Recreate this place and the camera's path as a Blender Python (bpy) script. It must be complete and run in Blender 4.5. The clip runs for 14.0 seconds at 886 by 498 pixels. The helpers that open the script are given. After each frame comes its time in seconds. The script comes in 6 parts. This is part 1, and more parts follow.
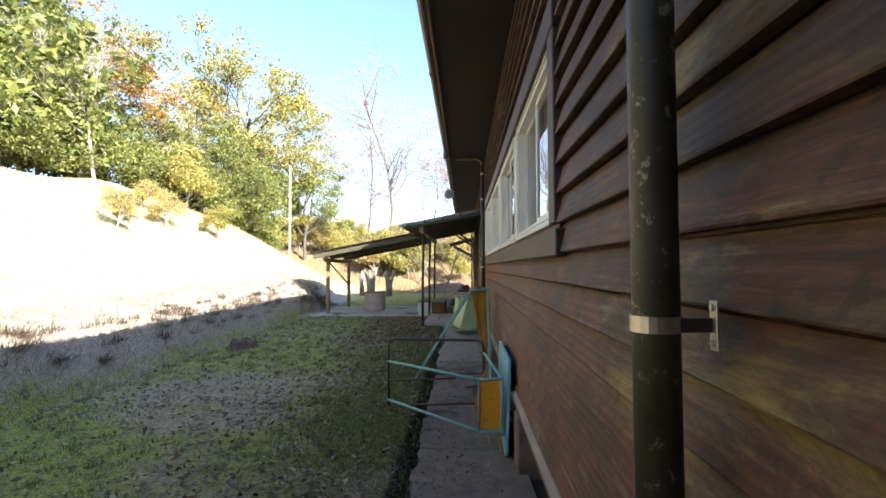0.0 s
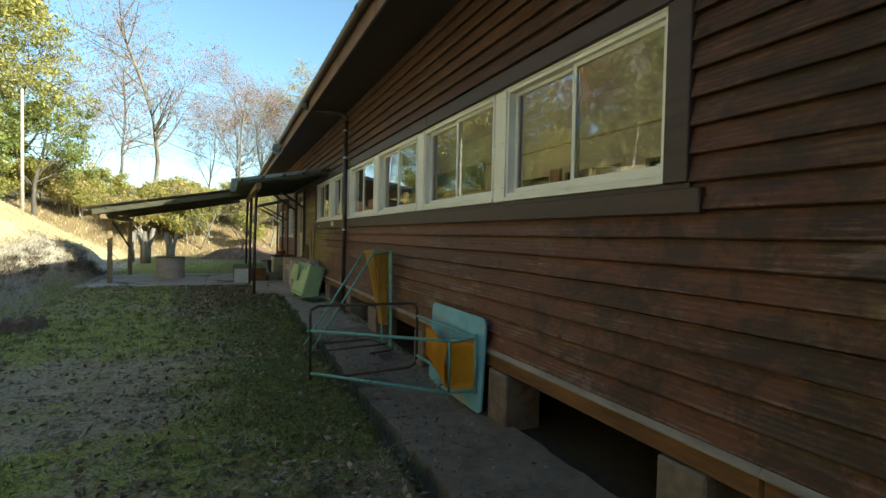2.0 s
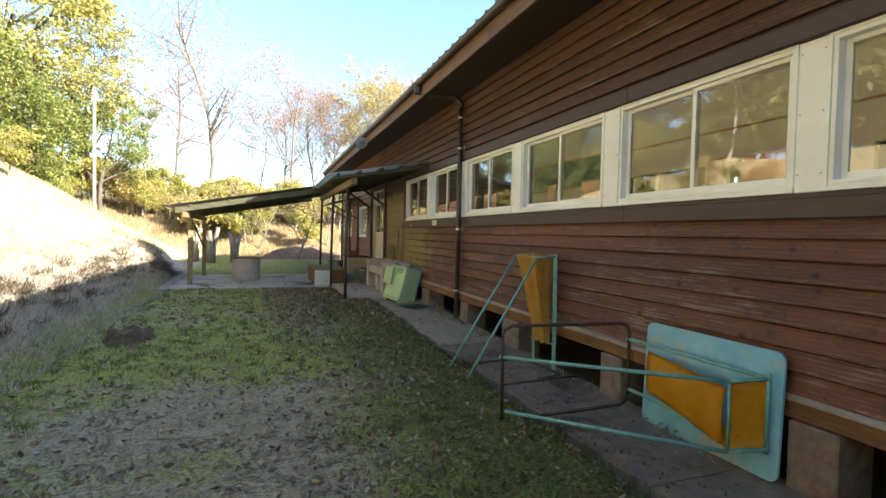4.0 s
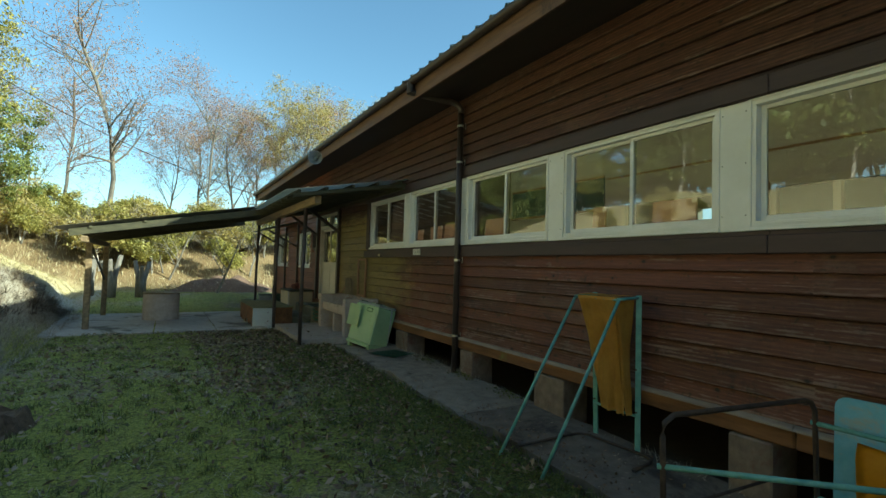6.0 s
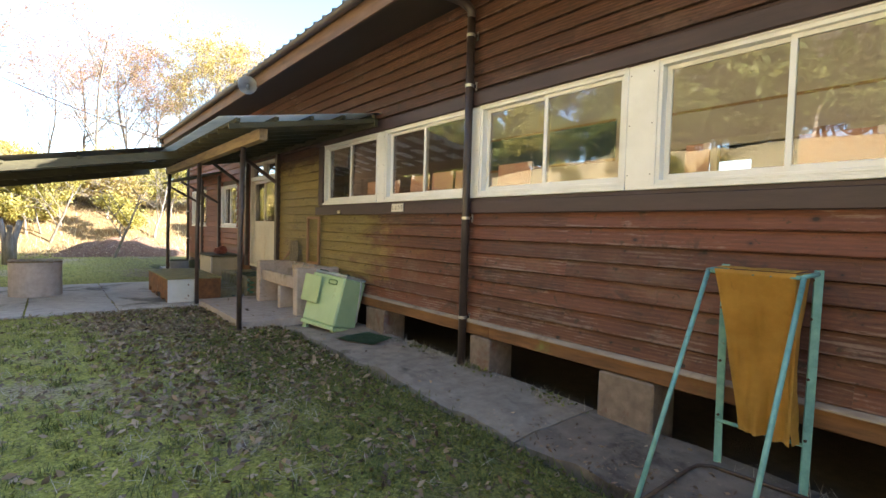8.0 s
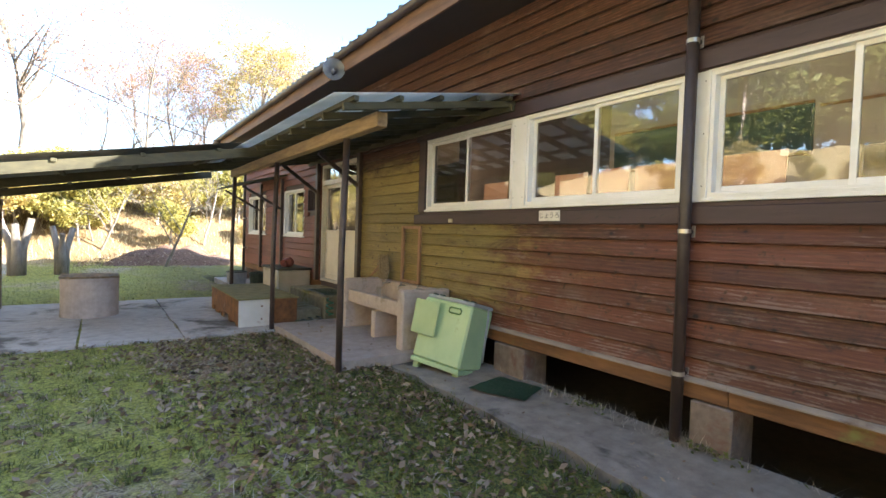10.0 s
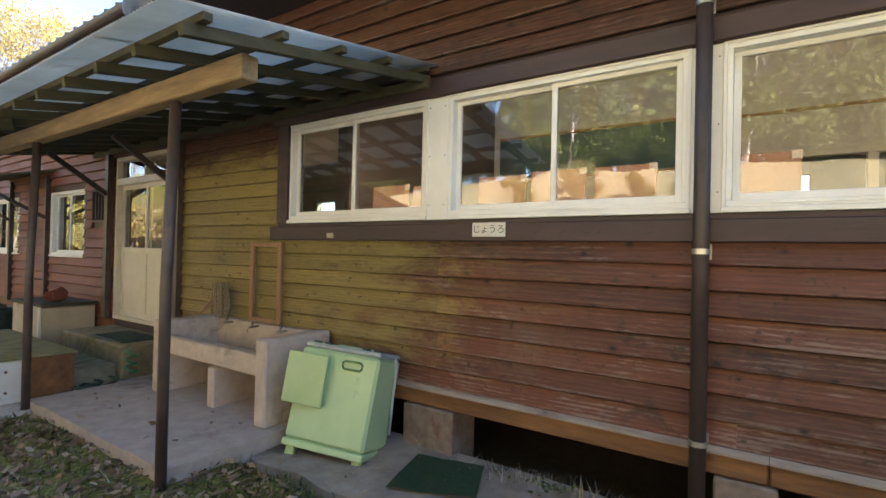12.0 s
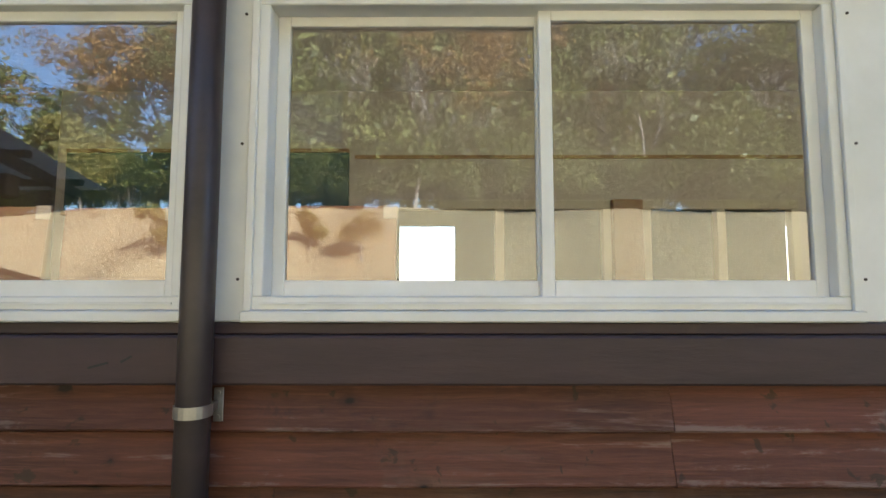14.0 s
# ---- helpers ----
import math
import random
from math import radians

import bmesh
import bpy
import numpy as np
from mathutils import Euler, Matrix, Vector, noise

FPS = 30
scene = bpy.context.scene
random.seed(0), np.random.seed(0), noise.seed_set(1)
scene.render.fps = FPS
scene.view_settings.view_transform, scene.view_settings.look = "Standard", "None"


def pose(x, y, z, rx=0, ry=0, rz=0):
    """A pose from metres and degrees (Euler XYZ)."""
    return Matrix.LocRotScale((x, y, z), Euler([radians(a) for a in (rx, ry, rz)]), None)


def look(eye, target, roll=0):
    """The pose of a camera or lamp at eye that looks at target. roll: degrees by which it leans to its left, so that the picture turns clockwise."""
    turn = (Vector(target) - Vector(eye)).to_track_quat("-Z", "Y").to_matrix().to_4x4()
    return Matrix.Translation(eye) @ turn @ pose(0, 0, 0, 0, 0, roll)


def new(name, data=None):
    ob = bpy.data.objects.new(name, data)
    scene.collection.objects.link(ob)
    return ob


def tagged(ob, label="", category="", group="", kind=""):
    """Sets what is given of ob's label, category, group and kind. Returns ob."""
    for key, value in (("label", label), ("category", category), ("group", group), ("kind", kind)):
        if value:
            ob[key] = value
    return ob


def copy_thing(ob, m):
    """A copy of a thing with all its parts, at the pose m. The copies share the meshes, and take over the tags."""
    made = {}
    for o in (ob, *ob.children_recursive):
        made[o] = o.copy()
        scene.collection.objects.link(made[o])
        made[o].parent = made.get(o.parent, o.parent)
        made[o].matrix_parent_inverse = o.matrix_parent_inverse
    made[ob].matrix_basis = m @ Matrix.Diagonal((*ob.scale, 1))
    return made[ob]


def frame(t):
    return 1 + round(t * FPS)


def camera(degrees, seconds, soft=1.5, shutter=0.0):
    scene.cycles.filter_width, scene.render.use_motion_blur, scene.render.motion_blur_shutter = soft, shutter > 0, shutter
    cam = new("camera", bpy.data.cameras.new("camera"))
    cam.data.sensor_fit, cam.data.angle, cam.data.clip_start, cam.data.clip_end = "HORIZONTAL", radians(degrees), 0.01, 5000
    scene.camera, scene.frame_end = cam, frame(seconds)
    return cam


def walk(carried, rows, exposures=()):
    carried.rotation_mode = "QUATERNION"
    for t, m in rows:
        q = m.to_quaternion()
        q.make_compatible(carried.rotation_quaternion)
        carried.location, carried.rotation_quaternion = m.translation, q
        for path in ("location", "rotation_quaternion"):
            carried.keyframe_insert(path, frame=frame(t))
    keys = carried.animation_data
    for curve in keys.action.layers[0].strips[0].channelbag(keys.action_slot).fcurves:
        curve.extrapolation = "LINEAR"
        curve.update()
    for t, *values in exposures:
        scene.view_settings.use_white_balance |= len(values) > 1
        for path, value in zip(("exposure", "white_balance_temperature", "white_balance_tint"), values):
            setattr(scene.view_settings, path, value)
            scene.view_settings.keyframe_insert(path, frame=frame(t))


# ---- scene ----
cam = camera(84.8, 14.0)
METRES, EYE, TILT, LEAN, TURN = 12.6, 1.5, 0.0, 0.0, 2.5
ROWS = [
    (0.0, 0.0, 0.0, 0.0, 0.01, 2.11, 0.22),
    (0.5, -0.0371, -0.0012, -0.0066, -8.22, 0.03, -0.18),
    (1.0, -0.073, 0.0108, -0.007, -14.46, -1.04, -0.55),
    (1.5, -0.1025, 0.0284, -0.0047, -20.79, -1.38, -0.9),
    (2.0, -0.1257, 0.0486, -0.0072, -26.6, -1.47, -1.23),
    (2.5, -0.148, 0.0745, -0.0062, -28.78, -1.85, -1.39),
    (3.0, -0.1699, 0.102, -0.0067, -26.39, -2.26, -1.37),
    (3.5, -0.1857, 0.1359, -0.0081, -22.53, -2.26, -1.33),
    (6.0, -0.2237, 0.3159, -0.0078, -32.18, 2.1, -1.58),
    (6.5, -0.221, 0.3543, -0.0078, -37.26, 1.81, -1.61),
    (7.0, -0.2159, 0.391, -0.0086, -41.14, 0.32, -1.6),
    (7.5, -0.2121, 0.4289, -0.009, -42.71, -1.36, -1.63),
    (8.0, -0.2082, 0.4639, -0.0099, -41.56, -2.31, -1.64),
    (8.5, -0.2144, 0.5026, -0.0118, -39.09, -2.31, -1.72),
    (9.0, -0.214, 0.5384, -0.0102, -37.02, -1.6, -1.84),
    (11.5, -0.1838, 0.7065, -0.004, -49.37, -1.2, -1.59),
    (12.0, -0.1664, 0.7277, -0.0035, -58.7, 0.5, -1.28),
    (12.5, -0.1384, 0.7374, 0.0007, -70.57, 2.65, -0.9),
    (13.0, -0.1045, 0.7259, 0.0076, -81.52, 4.41, -0.52),
    (13.5, -0.0709, 0.7167, 0.0139, -88.9, 5.03, -0.12),
    (14.0, -0.0356, 0.6971, 0.0228, -92.3, 4.61, -0.02),
]
EXPOSURES = [
    (0.0, 2.25, 6100, 10), (0.5, 1.97, 6300, 8), (1.0, 1.88, 6300, 4), (1.5, 1.35, 6400, -12), (2.0, 1.5, 6400, -10), (2.5, 2.24, 6700, 5), (3.0, 2.5, 6800, 7),
    (3.5, 2.48, 6700, 6), (6.0, 1.15, 5900, -20), (6.5, 1.15, 5900, -26), (7.0, 1.35, 6100, -16), (7.5, 2.05, 6400, 4), (8.0, 2.8, 6500, 10), (8.5, 2.85, 6400, 10),
    (9.0, 2.93, 6200, 10), (11.5, 2.85, 6200, 12), (12.0, 2.87, 6100, 11), (12.5, 3.32, 5900, 11), (13.0, 3.25, 5800, 10), (13.5, 2.85, 5600, 9), (14.0, 2.42, 5550, 8)]
walk(cam, [(t, pose(0, 0, EYE, TILT, LEAN, TURN) @ pose(METRES * x, METRES * y, METRES * z, 90 + pitch, roll, yaw)) for t, x, y, z, yaw, pitch, roll in ROWS],
     EXPOSURES)

# ---- sky and sun ----
LIGHT = Vector((-1.0, 0.95, -0.675)).normalized()
SUN_ELEVATION = math.asin(-LIGHT.z)
world = bpy.data.worlds.new("sky")
scene.world = world
world.use_nodes = True
wn = world.node_tree.nodes
sky = wn.new("ShaderNodeTexSky")
sky.sky_type, sky.sun_disc = "NISHITA", False
sky.sun_elevation = SUN_ELEVATION
sky.sun_rotation = math.atan2(-LIGHT.x, -LIGHT.y)
sky.altitude, sky.air_density, sky.dust_density, sky.ozone_density = 300, 1.0, 0.9, 2.0
wn["Background"].inputs["Strength"].default_value = 0.11
world.node_tree.links.new(sky.outputs[0], wn["Background"].inputs["Color"])
sun = new("sun", bpy.data.lights.new("sun", "SUN"))
sun.data.energy, sun.data.angle, sun.data.color = 5.0, radians(0.53), (1.0, 0.93, 0.82)
sun.rotation_mode = "QUATERNION"
sun.rotation_quaternion = LIGHT.to_track_quat("-Z", "Y")
# added area lamp behind the window band: brightens the room for hillside and sky
band = new("window_daylight", bpy.data.lights.new("window_daylight", "AREA"))
band.data.shape, band.data.size, band.data.size_y, band.data.energy, band.data.color = "RECTANGLE", 10.3, 0.8, 10.0, (1.0, 0.88, 0.68)
band.matrix_basis = look((0.66, 7.55, 2.16), (3.0, 7.55, 2.0))



# ---- materials ----
def node_mat(name):
    m = bpy.data.materials.new(name)
    m.use_nodes = True
    nt = m.node_tree
    return m, nt, nt.nodes["Principled BSDF"]


def position(nt, scale=(1, 1, 1)):
    geo = nt.nodes.new("ShaderNodeNewGeometry")
    mp = nt.nodes.new("ShaderNodeMapping")
    mp.inputs["Scale"].default_value = scale
    nt.links.new(geo.outputs["Position"], mp.inputs["Vector"])
    return mp.outputs[0]


def noise_tex(nt, vec, scale, detail=5, rough=0.6, distort=0.0):
    n = nt.nodes.new("ShaderNodeTexNoise")
    n.inputs["Scale"].default_value, n.inputs["Detail"].default_value = scale, detail
    n.inputs["Roughness"].default_value, n.inputs["Distortion"].default_value = rough, distort
    nt.links.new(vec, n.inputs["Vector"])
    return n.outputs["Fac"]


def ramp(nt, fac, stops):
    r = nt.nodes.new("ShaderNodeValToRGB")
    e = r.color_ramp.elements
    while len(e) < len(stops):
        e.new(0.5)
    for el, (p, c) in zip(e, stops):
        el.position, el.color = p, (*c, 1) if len(c) == 3 else c
    nt.links.new(fac, r.inputs[0])
    return r.outputs[0]


def mix(nt, fac, a, b, mode="MIX"):
    n = nt.nodes.new("ShaderNodeMix")
    n.data_type, n.blend_type = "RGBA", mode
    for v, k in ((fac, 0), (a, 6), (b, 7)):
        if isinstance(v, (int, float)):
            n.inputs[k].default_value = v
        elif isinstance(v, tuple):
            n.inputs[k].default_value = (*v, 1)
        else:
            nt.links.new(v, n.inputs[k])
    return n.outputs[2]


def maths(nt, op, a, b=0.0, c=0.0, clamp=False):
    n = nt.nodes.new("ShaderNodeMath")
    n.operation, n.use_clamp = op, clamp
    for v, k in ((a, 0), (b, 1), (c, 2)):
        if isinstance(v, (int, float)):
            n.inputs[k].default_value = v
        else:
            nt.links.new(v, n.inputs[k])
    return n.outputs[0]


def step(nt, v, a, b):
    n = nt.nodes.new("ShaderNodeMapRange")
    n.interpolation_type = "SMOOTHSTEP"
    n.inputs["From Min"].default_value, n.inputs["From Max"].default_value = a, b
    nt.links.new(v, n.inputs["Value"])
    return n.outputs[0]


def bump(nt, bsdf, height, strength=0.3, distance=0.01):
    b = nt.nodes.new("ShaderNodeBump")
    b.inputs["Strength"].default_value, b.inputs["Distance"].default_value = strength, distance
    nt.links.new(height, b.inputs["Height"])
    nt.links.new(b.outputs[0], bsdf.inputs["Normal"])


def surf(name, dark, light, scale=6.0, rough=0.7, metal=0.0, stretch=(1, 1, 1), stain=None, stain_scale=1.2, stain_at=0.55, bumps=0.3, fine=None, vary=0.0,
         distance=0.01):
    """A weathered surface: grain between two colours, and stains of a third at a larger scale."""
    m, nt, b = node_mat(name)
    vec = position(nt, stretch)
    f = noise_tex(nt, vec, scale, 8, 0.65)
    col = ramp(nt, f, [(0.3, dark), (0.7, light)])
    if stain:
        s = noise_tex(nt, position(nt), stain_scale, 6, 0.7, 0.4)
        col = mix(nt, step(nt, s, stain_at, stain_at + 0.14), col, stain)
    if vary:
        info = nt.nodes.new("ShaderNodeObjectInfo")
        v = maths(nt, "MULTIPLY_ADD", info.outputs["Random"], 2 * vary, 1 - vary)
        n = nt.nodes.new("ShaderNodeVectorMath")
        n.operation = "SCALE"
        nt.links.new(col, n.inputs[0])
        nt.links.new(v, n.inputs["Scale"])
        col = n.outputs[0]
    nt.links.new(col, b.inputs["Base Color"])
    b.inputs["Metallic"].default_value = metal
    r = maths(nt, "MULTIPLY_ADD", f, 0.3, rough - 0.15, clamp=True)
    nt.links.new(r, b.inputs["Roughness"])
    if bumps:
        bump(nt, b, noise_tex(nt, vec, fine or scale * 4, 6, 0.7), bumps, distance)
    return m


def siding_mat(name, moss):
    """Brown painted boards, worn to bare wood, with green algae over parts of the wall."""
    m, nt, b = node_mat(name)
    info = nt.nodes.new("ShaderNodeObjectInfo")
    geo = nt.nodes.new("ShaderNodeNewGeometry")
    sep = nt.nodes.new("ShaderNodeSeparateXYZ")
    nt.links.new(geo.outputs["Position"], sep.inputs[0])
    offs = nt.nodes.new("ShaderNodeVectorMath")
    offs.operation = "ADD"
    comb = nt.nodes.new("ShaderNodeCombineXYZ")
    nt.links.new(maths(nt, "MULTIPLY", info.outputs["Random"], 40.0), comb.inputs[0])
    nt.links.new(geo.outputs["Position"], offs.inputs[0])
    nt.links.new(comb.outputs[0], offs.inputs[1])
    mp = nt.nodes.new("ShaderNodeMapping")
    mp.inputs["Scale"].default_value = (1, 0.09, 1.6)
    nt.links.new(offs.outputs[0], mp.inputs["Vector"])
    grain = noise_tex(nt, mp.outputs[0], 34, 8, 0.7, 1.6)
    streak = noise_tex(nt, mp.outputs[0], 110, 4, 0.7, 0.8)
    rings = nt.nodes.new("ShaderNodeTexWave")
    rings.wave_type, rings.bands_direction, rings.wave_profile = "BANDS", "Z", "SIN"
    for key, value in (("Scale", 7.0), ("Distortion", 14.0), ("Detail", 2.0), ("Detail Scale", 0.35), ("Detail Roughness", 0.6)):
        rings.inputs[key].default_value = value
    nt.links.new(mp.outputs[0], rings.inputs["Vector"])
    lines = rings.outputs["Fac"]
    tone = maths(nt, "ADD", maths(nt, "MULTIPLY", grain, 0.66), maths(nt, "ADD", maths(nt, "MULTIPLY", streak, 0.26), maths(nt, "MULTIPLY", lines, 0.08)))
    col = ramp(nt, tone, [(0.34, (0.024, 0.010, 0.007)), (0.5, (0.092, 0.036, 0.021)), (0.66, (0.22, 0.098, 0.058))])
    red = step(nt, maths(nt, "ADD", maths(nt, "MULTIPLY", sep.outputs[2], -0.35), maths(nt, "ADD", maths(nt, "MULTIPLY", noise_tex(nt, position(nt, (1, 0.5, 1)), 0.9, 5, 0.6, 0.4), 1.9), maths(nt, "MULTIPLY", info.outputs["Random"], 0.16))), 0.20, 0.95)
    col = mix(nt, maths(nt, "MULTIPLY", red, 0.78), col, mix(nt, tone, (0.052, 0.016, 0.009), (0.31, 0.096, 0.050)))
    faded = step(nt, noise_tex(nt, position(nt, (1, 0.7, 0.9)), 1.7, 7, 0.75, 0.5), 0.52, 0.68)
    col = mix(nt, maths(nt, "MULTIPLY", faded, 0.45), col, mix(nt, tone, (0.095, 0.055, 0.034), (0.36, 0.23, 0.155)))
    worn = maths(nt, "ADD", maths(nt, "MULTIPLY", noise_tex(nt, position(nt, (1, 0.45, 1.5)), 3.1, 7, 0.75, 0.5), 0.72), maths(nt, "MULTIPLY", grain, 0.28))
    low = step(nt, sep.outputs[2], 2.0, 0.5)
    local = nt.nodes.new("ShaderNodeTexCoord")
    edge = nt.nodes.new("ShaderNodeSeparateXYZ")
    nt.links.new(local.outputs["Object"], edge.inputs[0])
    lip = step(nt, edge.outputs[2], 0.030, 0.004)
    bare = step(nt, maths(nt, "ADD", maths(nt, "ADD", worn, maths(nt, "MULTIPLY", lip, 0.06)), maths(nt, "ADD", maths(nt, "MULTIPLY", low, 0.055), maths(nt, "MULTIPLY_ADD", lines, 0.06, -0.03))), 0.585, 0.66)
    col = mix(nt, maths(nt, "MULTIPLY", bare, 0.62), col, mix(nt, tone, (0.13, 0.088, 0.070), (0.42, 0.31, 0.26)))
    knots = nt.nodes.new("ShaderNodeTexVoronoi")
    knots.voronoi_dimensions = "2D"
    knots.inputs["Scale"].default_value = 3.9
    flat = nt.nodes.new("ShaderNodeCombineXYZ")
    nt.links.new(maths(nt, "MULTIPLY_ADD", info.outputs["Random"], 40.0, sep.outputs[1]), flat.inputs[0])
    nt.links.new(maths(nt, "MULTIPLY", sep.outputs[2], 1.5), flat.inputs[1])
    nt.links.new(flat.outputs[0], knots.inputs["Vector"])
    cell = nt.nodes.new("ShaderNodeSeparateXYZ")
    nt.links.new(knots.outputs["Color"], cell.inputs[0])
    ring = maths(nt, "ADD", maths(nt, "ADD", knots.outputs["Distance"], maths(nt, "MULTIPLY", cell.outputs[0], 0.22)), maths(nt, "MULTIPLY", streak, 0.07))
    halo = maths(nt, "MULTIPLY", step(nt, ring, 0.23, 0.10), 0.55)
    col = mix(nt, halo, col, (0.060, 0.020, 0.012))
    col = mix(nt, step(nt, ring, 0.135, 0.085), col, (0.016, 0.009, 0.007))
    # dirt blotches, spread wider at the near end to stand for its shade
    dirt_shade = noise_tex(nt, position(nt, (1, 0.8, 1.0)), 3.4, 8, 0.75, 0.5)
    col = mix(nt, maths(nt, "MULTIPLY", step(nt, maths(nt, "ADD", dirt_shade, maths(nt, "MULTIPLY", step(nt, sep.outputs[1], 5.0, 1.5), 0.12)), 0.54, 0.68), 0.75), col, mix(nt, grain, (0.016, 0.010, 0.008), (0.055, 0.034, 0.024)))
    if moss:
        far = maths(nt, "MULTIPLY", step(nt, sep.outputs[1], 9.6, 12.4), step(nt, sep.outputs[1], 15.2, 14.6))
        near = maths(nt, "MULTIPLY", step(nt, sep.outputs[1], 2.6, 0.6), 0.42)
        amount = maths(nt, "MAXIMUM", far, near)
        belt = maths(nt, "MULTIPLY", step(nt, sep.outputs[2], 0.42, 0.85), step(nt, sep.outputs[2], 2.75, 2.1))
        blot = noise_tex(nt, position(nt, (1, 0.45, 1.6)), 3.4, 8, 0.78, 0.5)
        g = step(nt, maths(nt, "ADD", maths(nt, "MULTIPLY", maths(nt, "MULTIPLY", amount, belt), 0.45), blot), 0.62, 0.95)
        col = mix(nt, maths(nt, "MULTIPLY", g, 0.78), col, mix(nt, tone, (0.085, 0.066, 0.014), (0.70, 0.55, 0.175)))
        spots = step(nt, noise_tex(nt, position(nt, (1, 0.8, 1.0)), 17, 5, 0.6, 0.4), 0.63, 0.68)
        col = mix(nt, maths(nt, "MULTIPLY", spots, 0.8), col, (0.050, 0.030, 0.014))
    col = mix(nt, maths(nt, "MULTIPLY", step(nt, sep.outputs[1], 15.0, 16.2), 0.75), col, mix(nt, tone, (0.14, 0.040, 0.020), (0.40, 0.130, 0.070)))
    vary = maths(nt, "MULTIPLY_ADD", info.outputs["Random"], 0.24, 0.61)
    sc = nt.nodes.new("ShaderNodeVectorMath")
    sc.operation = "SCALE"
    nt.links.new(col, sc.inputs[0])
    nt.links.new(vary, sc.inputs["Scale"])
    nt.links.new(sc.outputs[0], b.inputs["Base Color"])
    b.inputs["Roughness"].default_value = 0.62
    bump(nt, b, maths(nt, "ADD", tone, maths(nt, "MULTIPLY", lines, 0.12)), 0.75, 0.006)
    return m


def ground_mat():
    """Mossy lawn, grey bare patches, dry grass on the bank and slope, leaf litter colours."""
    m, nt, b = node_mat("ground_cover")
    p = position(nt)
    sep = nt.nodes.new("ShaderNodeSeparateXYZ")
    nt.links.new(p, sep.inputs[0])
    big = noise_tex(nt, p, 0.6, 8, 0.75, 0.6)
    mid = noise_tex(nt, p, 4.5, 9, 0.8)
    fine = noise_tex(nt, p, 42, 6, 0.75)
    litter = noise_tex(nt, p, 26, 5, 0.85, 1.6)
    green = ramp(nt, fine, [(0.30, (0.045, 0.050, 0.010)), (0.46, (0.25, 0.25, 0.040)), (0.62, (0.50, 0.475, 0.095)), (0.8, (0.66, 0.60, 0.20))])
    bare = ramp(nt, fine, [(0.30, (0.085, 0.062, 0.040)), (0.46, (0.33, 0.255, 0.155)), (0.62, (0.54, 0.445, 0.295)), (0.8, (0.72, 0.63, 0.46))])
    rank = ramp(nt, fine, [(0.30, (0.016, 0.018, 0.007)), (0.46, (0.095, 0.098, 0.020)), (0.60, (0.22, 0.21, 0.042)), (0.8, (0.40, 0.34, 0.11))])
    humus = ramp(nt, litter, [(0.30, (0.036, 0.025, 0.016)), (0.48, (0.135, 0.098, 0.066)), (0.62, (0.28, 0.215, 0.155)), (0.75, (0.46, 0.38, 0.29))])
    cover = nt.nodes.new("ShaderNodeAttribute")
    cover.attribute_name = "moss"
    t = maths(nt, "ADD", cover.outputs["Fac"], maths(nt, "MULTIPLY", maths(nt, "ADD", maths(nt, "MULTIPLY", mid, 1.7), big), 1.0))
    lush = step(nt, t, 0.95, 1.50)
    lawn = mix(nt, lush, bare, green)
    # lawn passes to a darker mix of litter and grass towards the wall
    dark_lawn = mix(nt, step(nt, t, 0.95, 1.60), humus, rank)
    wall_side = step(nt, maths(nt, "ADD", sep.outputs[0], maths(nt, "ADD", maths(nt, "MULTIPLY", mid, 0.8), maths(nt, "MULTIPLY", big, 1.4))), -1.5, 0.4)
    lawn = mix(nt, maths(nt, "MULTIPLY", wall_side, 0.85), lawn, dark_lawn)
    lawn = mix(nt, maths(nt, "MULTIPLY", step(nt, litter, 0.58, 0.64), 0.8), lawn, (0.36, 0.27, 0.18))
    gaps = noise_tex(nt, p, 8, 8, 0.85, 1.2)
    lawn = mix(nt, maths(nt, "MULTIPLY", step(nt, gaps, 0.49, 0.40), 0.85), lawn, (0.040, 0.032, 0.018))
    # soil of the apron ditch coloured near-black so the gap reads as shaded
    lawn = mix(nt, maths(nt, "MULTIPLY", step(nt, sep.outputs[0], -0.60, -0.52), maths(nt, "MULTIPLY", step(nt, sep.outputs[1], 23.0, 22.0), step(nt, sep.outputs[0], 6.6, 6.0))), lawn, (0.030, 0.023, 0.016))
    straw = ramp(nt, fine, [(0.25, (0.32, 0.24, 0.12)), (0.55, (0.57, 0.46, 0.25)), (0.8, (0.72, 0.62, 0.38))])
    straw = mix(nt, step(nt, mid, 0.55, 0.72), straw, mix(nt, fine, (0.25, 0.22, 0.08), (0.46, 0.40, 0.18)))
    edge = maths(nt, "ADD", sep.outputs[0], maths(nt, "MULTIPLY", mid, 0.5))
    face = ramp(nt, fine, [(0.3, (0.10, 0.078, 0.058)), (0.5, (0.42, 0.36, 0.285)), (0.72, (0.70, 0.63, 0.52))])
    col = mix(nt, step(nt, edge, -4.5, -4.75), lawn, face)
    col = mix(nt, step(nt, edge, -5.25, -5.5), col, straw)
    back = maths(nt, "ADD", sep.outputs[1], maths(nt, "MULTIPLY", mid, 4.0))
    brown = ramp(nt, fine, [(0.25, (0.09, 0.055, 0.028)), (0.55, (0.24, 0.16, 0.075)), (0.8, (0.42, 0.32, 0.16))])
    col = mix(nt, step(nt, back, 29.5, 32.0), col, brown)
    nt.links.new(col, b.inputs["Base Color"])
    b.inputs["Roughness"].default_value = 0.9
    bump(nt, b, maths(nt, "ADD", fine, maths(nt, "ADD", litter, mid)), 0.8, 0.018)
